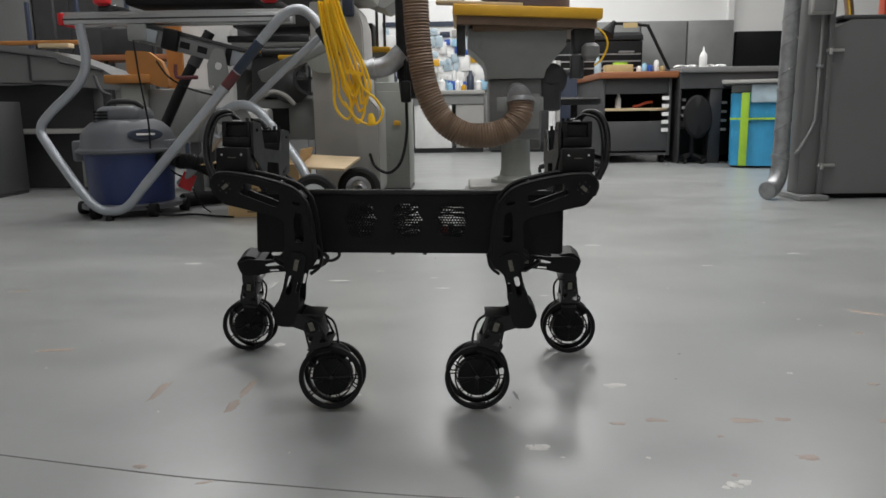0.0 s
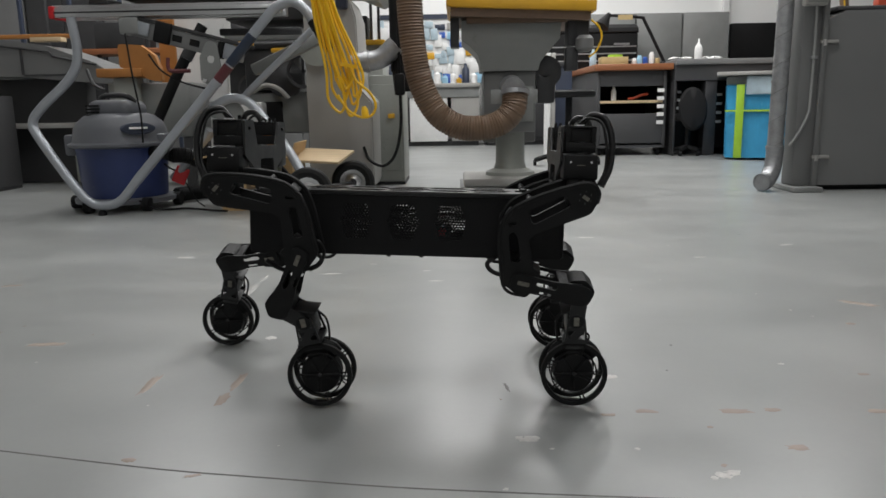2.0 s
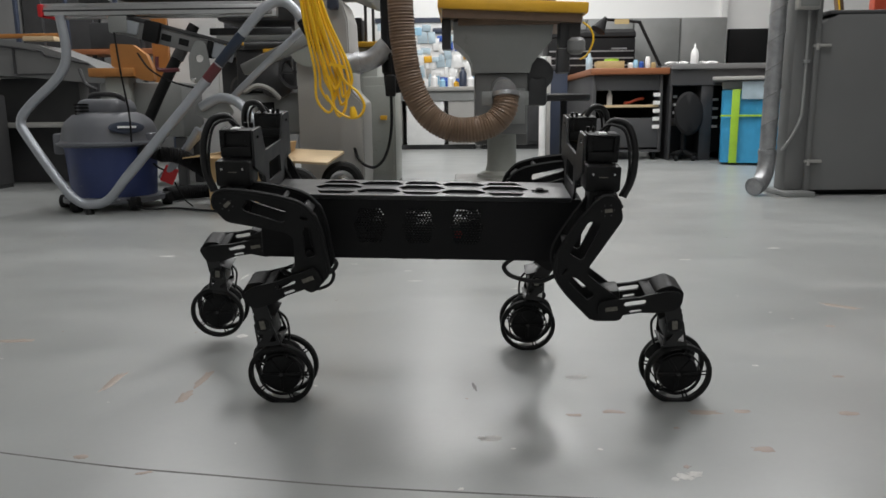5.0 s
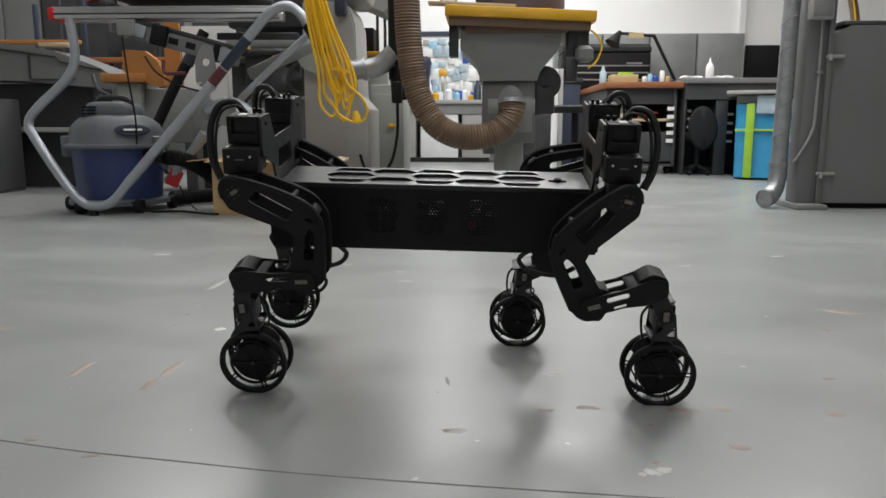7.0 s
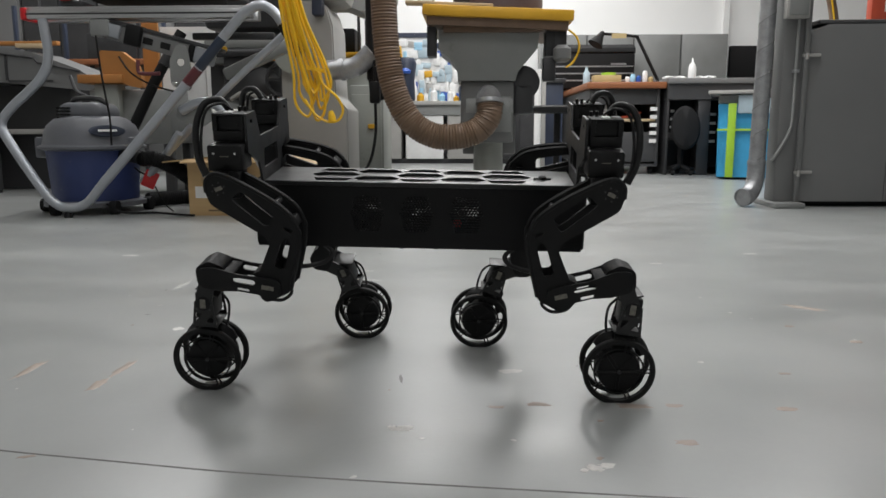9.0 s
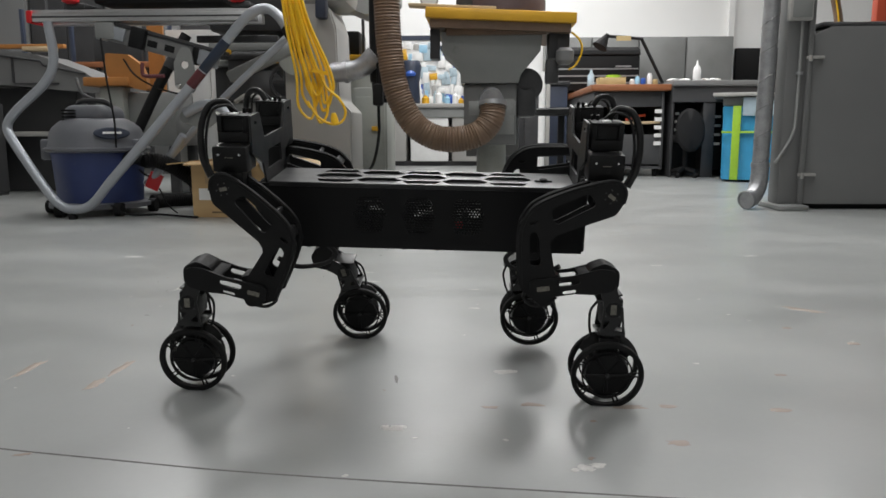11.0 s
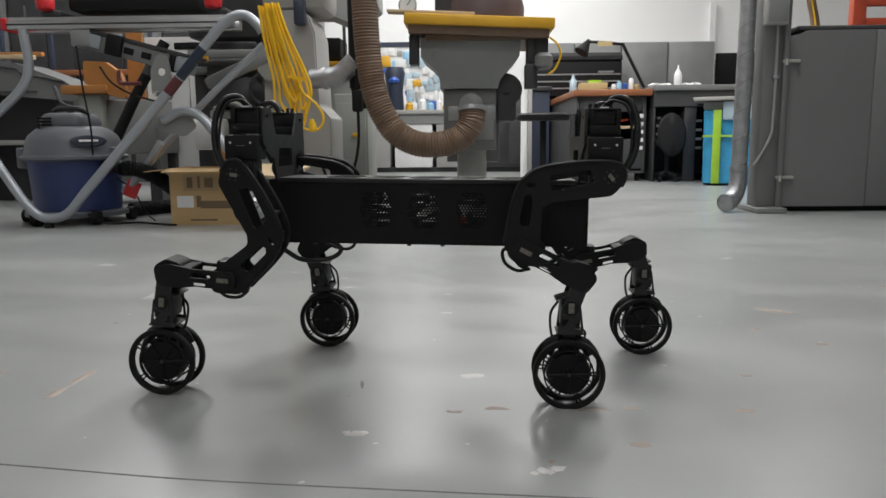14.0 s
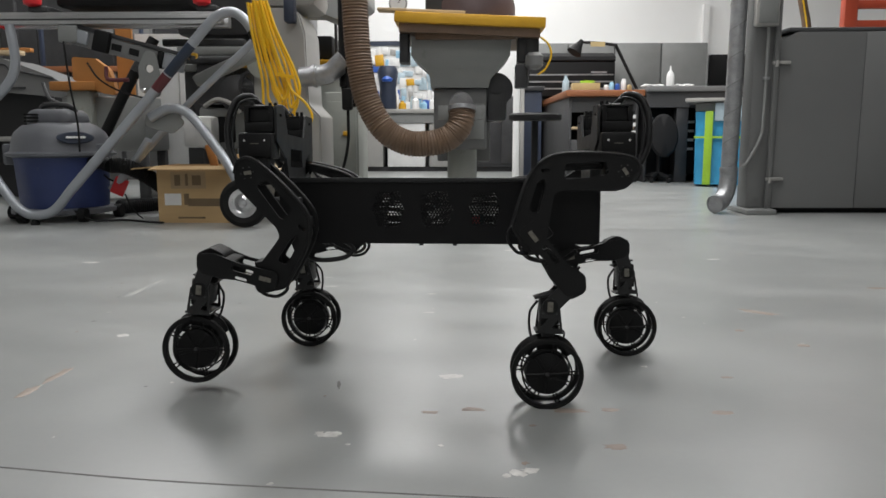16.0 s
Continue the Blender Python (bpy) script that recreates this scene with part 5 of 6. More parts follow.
    part("pole", add_cyl(nb(), (0.888, 6.75, 0.0), (0.888, 6.75, 0.95), 0.030, n=14), M_WHITE, w)
    part("guide_plate", boxes((0.920, 0.958, 6.74, 6.765, 0.0, 0.95), bevel=0.004), M_MACHL, w, "pale grey plate beside the pole")
    n_ = base("navy_post", "navy blue painted steel machine post", "post", pose(-0.06, 0, 0))
    part("post", boxes((1.02, 1.19, 6.9, 7.05, 0.0, 0.84), bevel=0.012), M_NAVY, n_)
    part("cap", boxes((1.0, 1.21, 6.88, 7.07, 0.8405, 0.88), bevel=0.006), M_DARK, n_)
    part("base", boxes((0.95, 1.26, 6.82, 7.12, 0.0, 0.02)), M_DARK, n_)


build_saw_stand()
build_vacuum()
build_cardboard_box()
build_left_machines()
build_back_bench()


# ---- the walking robot ----
L1, L2, L3, WHEEL_R = 0.178, 0.118, 0.108, 0.0585
HIP = (0.304, 0.145, 0.126)


def slot(x0, z0, x1, z1, w, n=5):
    """A long hole with round ends between two points."""
    a, b = Vector((x0, z0)), Vector((x1, z1))
    d = (b - a).normalized()
    p = Vector((-d.y, d.x))
    out = []
    for c, s in ((b, 1), (a, -1)):
        for k in range(n):
            t = math.pi * k / (n - 1)
            out.append(c + p * (s * w * math.cos(t)) + d * (s * w * math.sin(t)))
    return out


def mirror_x(pts, s):
    return [(p[0] * s, p[1]) for p in pts]


def hex_hole(x, z, r):
    return [(x + r * math.cos(math.pi * (k / 3 + 1 / 6)), z + r * math.sin(math.pi * (k / 3 + 1 / 6))) for k in range(6)]


def side_panel(y0, y1):
    outline = [(-0.28, 0.0), (0.28, 0.0), (0.28, 0.113), (-0.28, 0.113)]
    holes = []
    for cx in (-0.088, -0.003, 0.082):
        for j in range(-6, 7):
            for i in range(-6, 7):
                x, z = cx + (i + (j % 2) * 0.5) * 0.0056, 0.061 + j * 0.0049
                if abs(x - cx) < 0.0315 - 0.0022 * abs(j):
                    holes.append(hex_hole(x, z, 0.0019))
    return add_plate(nb(), outline, holes, y0, y1)


def thigh_plate(s):
    """Bent upper leg: hip at the origin, knee straight below; s tells to which side it bows."""
    outline = fillet([(-0.020, 0.019), (0.017, 0.022), (0.081, -0.066), (0.091, -0.112), (0.028, -0.199), (-0.022, -0.203), (-0.024, -0.168),
                      (0.034, -0.112), (0.031, -0.096), (-0.024, -0.018)], [0.02, 0.02, 0.02, 0.02, 0.016, 0.014, 0.014, 0.012, 0.012, 0.02], 5)
    holes = [fillet([(0.009, -0.022), (0.030, -0.016), (0.064, -0.070), (0.042, -0.086)], 0.007, 3),
             fillet([(0.050, -0.118), (0.063, -0.110), (0.066, -0.122), (0.036, -0.160), (0.022, -0.150)], 0.006, 3),
             slot(0.070, -0.098, 0.075, -0.105, 0.003)]
    return mirror_x(outline, s), [mirror_x(h, s) for h in holes]


def build_thigh(s):
    outline, holes = thigh_plate(s)
    plates = nb()
    for y0, y1 in ((-0.025, -0.020), (0.020, 0.025)):
        add_plate(plates, outline, holes, y0, y1)
    rim = nb()
    for y in (-0.0225, 0.0225):
        add_tube(rim, [(s * -0.021, y, 0.002), (s * -0.012, y, 0.019), (s * 0.010, y, 0.021), (s * 0.045, y, -0.016), (s * 0.078, y, -0.064), (s * 0.087, y, -0.095), (s * 0.076, y, -0.132), (s * 0.030, y, -0.194)], 0.0042, 6, 4)
    out = [("plate", finish("plate", plates, M_PRINT), ""), ("rim", finish("rim", rim, M_PRINT), "")]
    out.append(("servo", finish("servo", boxes((-0.017, 0.017, -0.020, 0.020, -0.022, 0.018), bevel=0.003), M_SERVO), "black boxed hip servo"))
    out.append(("servo", finish("servo", boxes((-0.019, 0.019, -0.0195, 0.0195, -L1 - 0.016, -L1 + 0.030), bevel=0.003), M_SERVO), "black boxed knee servo"))
    out.append(("spacer", finish("spacer", boxes((min(s * 0.058, s * 0.085), max(s * 0.058, s * 0.085), -0.020, 0.020, -0.106, -0.088), bevel=0.003), M_PRINT), ""))
    out.append(("spacer", finish("spacer", boxes((min(s * 0.062, s * 0.072), max(s * 0.062, s * 0.072), -0.020, 0.020, -0.062, -0.054), bevel=0.002), M_PRINT), ""))
    for y in (-0.0262, 0.0262):
        for k in range(6):
            a = k * math.pi / 3
            out.append(("screw", finish("screw", add_cyl(nb(), (0.010 * math.cos(a), y * 0.95, 0.010 * math.sin(a)), (0.010 * math.cos(a), y, 0.010 * math.sin(a)), 0.0013, n=8), M_DARK), ""))
    for y0, y1 in ((-0.0262, -0.0252), (0.0252, 0.0262)):
        for x, z, w, h in ((0.001, 0, 0.006, 0.0030),):
            out.append(("servo_label", finish("servo_label", boxes((x - w, x + w, y0, y1, z - h, z + h)), M_LABELGREY), "worn grey servo sticker"))
    for dy, rr, dz in ((0.028, 0.0048, -0.001), (0.034, 0.0045, -0.003), (0.031, 0.0048, -0.008)):
        bm = add_tube(nb(), [(s * -0.010, dy * 0.4, 0.010 + dz), (s * 0.018, dy, 0.000 + dz), (s * 0.048, dy, -0.044 + dz), (s * 0.072, dy, -0.084 + dz), (s * 0.074, dy, -0.114), (s * 0.054, dy, -0.148), (s * 0.034, dy * 0.8, -0.176)], rr, 8, 6)
        out.append(("wire", finish("wire", bm, M_CABLE), "black wire along the leg"))
    return out


def build_shin(s):
    """Lower leg: knee at the origin, ankle joint straight below; the arm itself runs beside the joint."""
    tilt = pose(0, 0, 0, 0, 24.5 * s, 0)
    outline = fillet([(-0.016, 0.019), (0.016, 0.019), (0.015, -0.048), (0.020, -0.078), (0.019, -0.112), (-0.013, -0.121), (-0.019, -0.094), (-0.014, -0.050)], 0.012, 4)
    holes = [slot(-0.004, -0.028, -0.004, -0.056, 0.0046), slot(0.011, -0.034, 0.011, -0.050, 0.0026)]
    plates = nb()
    for y0, y1 in ((-0.030, -0.026), (0.026, 0.030)):
        add_plate(plates, mirror_x(outline, s), [mirror_x(h, s) for h in holes], y0, y1, tilt)
    cap = nb()
    o = fillet([(-0.020, -0.076), (0.018, -0.075), (0.023, -0.098), (0.019, -0.119), (-0.011, -0.125), (-0.026, -0.104)], 0.014, 5)
    add_plate(cap, mirror_x(o, s), [], -0.0235, 0.0235, tilt)
    block = add_box(nb(), -0.013, 0.013, -0.0258, 0.0258, -0.010, 0.012, 0.003, tilt)
    yokes = []
    o = fillet([(0.004, -0.088), (0.048, -0.094), (0.052, -0.112), (0.046, -0.120), (0.006, -0.116)], 0.005, 3)
    for y0, y1 in ((-0.0275, -0.0245), (0.0245, 0.0275)):
        yokes.append(add_plate(nb(), mirror_x(o, s), [], y0, y1, tilt))
    web = add_box(nb(), -0.013 * s - 0.002, -0.013 * s + 0.002, -0.026, 0.026, -0.078, -0.060, 0.001, tilt)
    loop = add_tube(nb(), [(s * 0.012, 0.0, -0.030), (s * 0.030, 0.004, -0.020), (s * 0.038, 0.006, 0.002), (s * 0.028, 0.008, 0.020), (s * 0.008, 0.010, 0.014)], 0.003, 8, 6)
    bolt = add_cyl(nb(), tilt @ Vector((0, -0.031, 0)), tilt @ Vector((0, 0.031, 0)), 0.004, n=14)
    stickers = [add_box(nb(), -0.0036, 0.0036, y - 0.0005, y + 0.0005, -0.012, 0.008, 0.0, tilt) for y in (-0.0316, 0.0316)]
    return [("plate", finish("plate", plates, M_PRINT), ""), ("ankle_cap", finish("ankle_cap", cap, M_PRINT), "rounded black end cap"), ("knee_block", finish("knee_block", block, M_SERVO), ""), ("web", finish("web", web, M_PRINT), ""),
            ("knee_bolt", finish("knee_bolt", bolt, M_DARK), ""), ("cable_loop", finish("cable_loop", loop, M_CABLE), "")] + [("servo_label", finish("servo_label", bm, M_LABELGREY), "worn grey servo sticker") for bm in stickers] + [("ankle_yoke", finish("ankle_yoke", bm, M_ANOD), "dark plate holding the ankle servo") for bm in yokes]


def build_foot(s):
    """Ankle servo, bracket and fork; ankle joint at the origin, axle straight below."""
    case = nb()
    add_box(case, -0.0160, 0.0160, -0.0225, 0.0225, -0.030, 0.017, 0.004)
    add_cyl(case, (0, -0.0285, 0), (0, 0.0285, 0), 0.0125, n=24)
    label = boxes((-0.0045, 0.0045, -0.0296, -0.0286, -0.008, 0.008))
    bracket = nb()
    o = fillet([(-0.015, 0.004), (0.015, 0.006), (0.021, -0.040), (-0.019, -0.040)], 0.003, 3)
    h = [fillet([(-0.014, -0.018), (-0.002, -0.018), (-0.014, -0.034)], 0.001, 2), fillet([(0.003, -0.034), (0.015, -0.018), (0.016, -0.035)], 0.001, 2)]
    for y0, y1 in ((-0.0275, -0.025), (0.025, 0.0275)):
        add_plate(bracket, o, h, y0, y1)
    add_box(bracket, -0.022, 0.022, -0.0275, 0.0275, -0.043, -0.0395, 0.001)
    add_box(bracket, -0.020, 0.020, -0.0245, 0.0245, 0.0175, 0.0205, 0.001, pose(0, 0, 0, 0, 18 * s, 0))
    joint = nb()
    add_cyl(joint, (0, 0, -0.043), (0, 0, -0.052), 0.011, n=18)
    add_box(joint, -0.016, 0.016, -0.017, 0.017, -0.059, -0.051, 0.002)
    fork = nb()
    e = 0.1346 - L3
    add_tube(fork, [(-0.036, 0, -0.106 + e), (-0.026, 0, -0.090 + e), (0, 0, -0.083 + e), (0.026, 0, -0.090 + e), (0.036, 0, -0.106 + e)], 0.008, 8, 4, flat=1.6)
    add_box(fork, -0.016, 0.016, -0.012, 0.012, -L3, -0.082 + e, 0.003)
    wire = add_tube(nb(), [(s * 0.018, 0.010, 0.006), (s * 0.030, 0.012, -0.016), (s * 0.027, 0.004, -0.052), (s * 0.010, 0, -0.064)], 0.0022, 6, 6)
    lead = add_tube(nb(), [(s * -0.012, 0.014, -0.036), (s * -0.028, 0.012, -0.046), (s * -0.020, 0.004, -0.068)], 0.0018, 6, 6)
    out = [("servo", finish("servo", case, M_SERVO), "black boxed servo actuator"), ("servo_label", finish("servo_label", label, M_LABELGREY), "worn grey servo sticker"),
           ("bracket", finish("bracket", bracket, M_ANOD), ""), ("steering_joint", finish("steering_joint", joint, M_ANOD), ""), ("fork", finish("fork", fork, M_PRINT), ""),
           ("wire", finish("wire", wire, M_CABLE), ""), ("wire", finish("wire", lead, M_CABLE), "")]
    for x in (-0.011, 0.011):
        for z in (-0.011, -0.001):
            out.append(("screw", finish("screw", add_cyl(nb(), (x, -0.0274, z), (x, -0.0284, z), 0.0016, n=8), M_DARK), ""))
    return out


def build_wheel():
    """Two open spoked rims with rubber treads on one hub motor; axle along y."""
    out = []
    hub = nb()
    add_tube_rows(hub, [((0, -0.021, 0), 0.026), ((0, -0.0195, 0), 0.034), ((0, -0.012, 0), 0.036), ((0, 0.012, 0), 0.036), ((0, 0.0195, 0), 0.034), ((0, 0.021, 0), 0.026)], 28)
    out.append(("hub_motor", finish("hub_motor", hub, M_HUB), "black round hub motor"))
    for y in (-0.0205, 0.0205):
        for k in range(5):
            rib = add_box(nb(), 0.006, 0.033, y - 0.0022, y + 0.0022, -0.0028, 0.0028, 0.001, pose(0, 0, 0, 0, 72 * k + 20, 0))
            out.append(("hub_rib", finish("hub_rib", rib, M_HUB), ""))
    axle = add_cyl(nb(), (0, -0.026, 0), (0, 0.0265, 0), 0.003, n=12)
    out.append(("axle", finish("axle", axle, M_DARK), "dark axle end"))
    for side in (-1, 1):
        y = side * 0.022
        rim = nb()
        add_hoop(rim, (0, y, 0), (0, 1, 0), [(0.0500, -0.0045), (0.0550, -0.0050), (0.0550, 0.0050), (0.0500, 0.0045)], 44)
        add_hoop(rim, (0, y * 0.9, 0), (0, 1, 0), [(0.0385, -0.003), (0.0410, -0.003), (0.0410, 0.003), (0.0385, 0.003)], 36)
        for k in range(5):
            for d in (-0.07, 0.07):
                a = k * math.pi * 0.4 + d + 0.35 + side * 0.3
                c, s = math.cos(a), math.sin(a)
                add_cyl(rim, (0.034 * c, y * 0.94, 0.034 * s), (0.052 * c, y, 0.052 * s), 0.0014, n=6)
        for k in range(2):
            a = k * math.pi + 0.35 + side * 0.3
            add_cyl(rim, (0.004 * math.cos(a), y * 1.08, 0.004 * math.sin(a)), (0.036 * math.cos(a), y * 0.98, 0.036 * math.sin(a)), 0.0024, n=6)
        out.append(("rim", finish("rim", rim, M_PRINT), "open black spoked rim"))
        tyre = add_hoop(nb(), (0, y, 0), (0, 1, 0), [(0.0548, -0.0055), (0.0575, -0.0048), (0.0585, -0.002), (0.0585, 0.002), (0.0575, 0.0048), (0.0548, 0.0055)], 48)
        out.append(("tyre", finish("tyre", tyre, M_TYRE), "thin black rubber tread"))
    return out


def assemble(name, pieces, parent, label):
    """A moving part of the robot with its sub-parts."""
    first = new(name, pieces[0][1])
    first.parent = parent
    tagged(first, label)
    for sub, me, lab in pieces[1:]:
        o = new(sub, me)
        o.parent = first
        tagged(o, lab)
    return first


def build_robot():
    robot = base("quadruped_robot", "small black four-legged robot with doubled spoked wheels for feet", "robot")
    part("side_panel", side_panel(-0.0577, -0.0547), M_BODY, robot, "black side panel with perforated vents")
    part("side_panel", side_panel(0.0547, 0.0577), M_BODY, robot, "black side panel with perforated vents")
    part("bottom_plate", boxes((-0.28, 0.28, -0.0545, 0.0545, 0.0, 0.003)), M_BODY, robot)
    for x in (-0.28, 0.276):
        part("end_plate", boxes((x, x + 0.004, -0.0545, 0.0545, 0.0032, 0.113)), M_BODY, robot)
    # the deck with its hexagon relief
    deck = add_plate(nb(), [(-0.262, -0.060), (0.262, -0.060), (0.262, 0.060), (-0.262, 0.060)], deck_holes(), 0.1132, 0.1165, pose(0, 0, 0, 90) @ Matrix.Identity(4))
    part("deck", deck, M_DECK, robot, "black top deck with hexagonal cut-outs")
    part("deck_liner", boxes((-0.276, 0.276, -0.0543, 0.0543, 0.1085, 0.1118)), M_BODY, robot)
    for y in (-0.0612, 0.0580):
        part("deck_edge", boxes((-0.262, 0.262, y, y + 0.0032, 0.1085, 0.1166), bevel=0.001), M_DECK, robot)
    knob = nb()
    add_tube_rows(knob, [((0.212, -0.012, 0.1166), 0.007), ((0.212, -0.012, 0.121), 0.007), ((0.212, -0.012, 0.1225), 0.005)], 14)
    add_box(knob, 0.197, 0.227, -0.016, -0.008, 0.1166, 0.119, 0.001)
    part("switch", knob, M_BLACK, robot, "black toggle on the deck")
    # unseen modules behind the vents, added to break up the light shining through
    for row in ((-0.13, -0.100, -0.035, 0.03, 0.004, 0.055), (-0.048, -0.040, -0.03, 0.035, 0.06, 0.10), (0.034, 0.046, -0.02, 0.03, 0.004, 0.10), (0.108, 0.16, -0.04, 0.04, 0.004, 0.09), (-0.26, -0.16, -0.045, 0.045, 0.004, 0.10), (0.19, 0.26, -0.045, 0.045, 0.004, 0.10),
                (-0.03, -0.008, -0.03, 0.02, 0.056, 0.066), (-0.022, -0.012, -0.045, -0.03, 0.030, 0.046), (0.070, 0.082, 0.0, 0.03, 0.030, 0.052), (-0.094, -0.084, 0.0, 0.03, 0.066, 0.092), (-0.06, 0.0, 0.005, 0.04, 0.072, 0.080), (0.05, 0.10, 0.01, 0.03, 0.084, 0.092), (-0.10, -0.07, 0.02, 0.04, 0.036, 0.046)):
        part("vent_blocker", boxes(row, bevel=0.002), M_SERVO, robot, "dark block inside that breaks up light through the vents")
    # thin tubes added inside to block more of the light through the vents
    rng = random.Random(17)
    for cx in (-0.088, -0.003, 0.082):
        blocker_tubes = nb()
        for k in range(5):
            z0, dz = rng.uniform(0.032, 0.088), rng.uniform(-0.022, 0.022)
            y = rng.uniform(-0.042, 0.042)
            add_tube(blocker_tubes, [(cx - 0.045, y, z0), (cx - 0.015, y + rng.uniform(-0.01, 0.01), z0 + dz * 0.2 + rng.uniform(-0.006, 0.006)), (cx + 0.015, y, z0 + dz * 0.7), (cx + 0.045, y, z0 + dz)], rng.uniform(0.0018, 0.0034), 6, 4)
        part("vent_blocker_tubes", blocker_tubes, M_CABLE, robot, "dark tubes inside that block light through the vents")
    # plain red block here stands for the glow of a small red LED
    part("connector", boxes((0.060, 0.074, -0.050, -0.044, 0.036, 0.050), bevel=0.001), M_RED, robot, "small red connector")
    part("connector", boxes((0.2805, 0.288, -0.02, 0.0, 0.055, 0.075), bevel=0.001), M_RED, robot, "small red connector")
    for x in (-0.2, -0.03, 0.03, 0.2):
        part("bolt", add_cyl(nb(), (x, -0.045, 0.0), (x, -0.045, -0.004), 0.004, n=10), M_DARK, robot)
    for s in (-1, 1):
        build_tower(robot, s)
        loop = add_tube(nb(), [(s * 0.168, -0.050, 0.003), (s * 0.150, -0.062, -0.009), (s * 0.160, -0.074, -0.022), (s * 0.190, -0.086, -0.027), (s * 0.215, -0.098, -0.023), (s * 0.238, -0.110, -0.006)], 0.0042, 8, 6)
        part("cable_loop", loop, M_CABLE, robot)
        loop = add_tube(nb(), [(s * 0.16, 0.052, 0.002), (s * 0.15, 0.066, -0.016), (s * 0.17, 0.080, -0.030), (s * 0.21, 0.095, -0.022), (s * 0.24, 0.110, 0.0)], 0.0032, 8, 6)
        part("cable_loop", loop, M_CABLE, robot)
    legs = {}
    meshes = {s: (build_thigh(s), build_shin(s), build_foot(s)) for s in (1, -1)}
    wheel = build_wheel()
    for key, s in (("near_left", 1), ("near_right", -1), ("far_left", 1), ("far_right", -1)):
        th, sh, ft = meshes[s]
        legs[key] = (assemble("thigh", th, robot, "bent black upper leg of paired plates"), assemble("shin", sh, robot, "slotted black lower leg"),
                     assemble("foot", ft, robot, "black ankle servo and bracket"), assemble("wheel", wheel, robot, "pair of open black spoked wheels"))
    return robot, legs


def deck_holes():
    """Hexagon cells in the deck plate, some whole and some cut to half shapes, in x and y."""
    holes = []
    for cx in (-0.150, -0.075, 0.0, 0.075, 0.150):
        odd = round(cx / 0.075) % 2
        for cy in ((-0.030, 0.030) if odd else (0.0,)):
            w, h = (0.043, 0.020) if not odd else (0.040, 0.019)
            holes.append(fillet([(cx - w, cy), (cx - w * 0.62, cy + h), (cx + w * 0.62, cy + h), (cx + w, cy), (cx + w * 0.62, cy - h), (cx - w * 0.62, cy - h)], 0.002, 2))
    for cx in (-0.075 * 2, 0, 0.075 * 2):
        for sg in (-1, 1):
            holes.append([(cx - 0.024, sg * 0.052), (cx + 0.024, sg * 0.052), (cx + 0.034, sg * 0.030), (cx - 0.034, sg * 0.030)])
    return [[(x, y) for x, y in (tuple(p) for p in h)] for h in holes if abs(sum(p[0] for p in h) / len(h)) < 0.16]


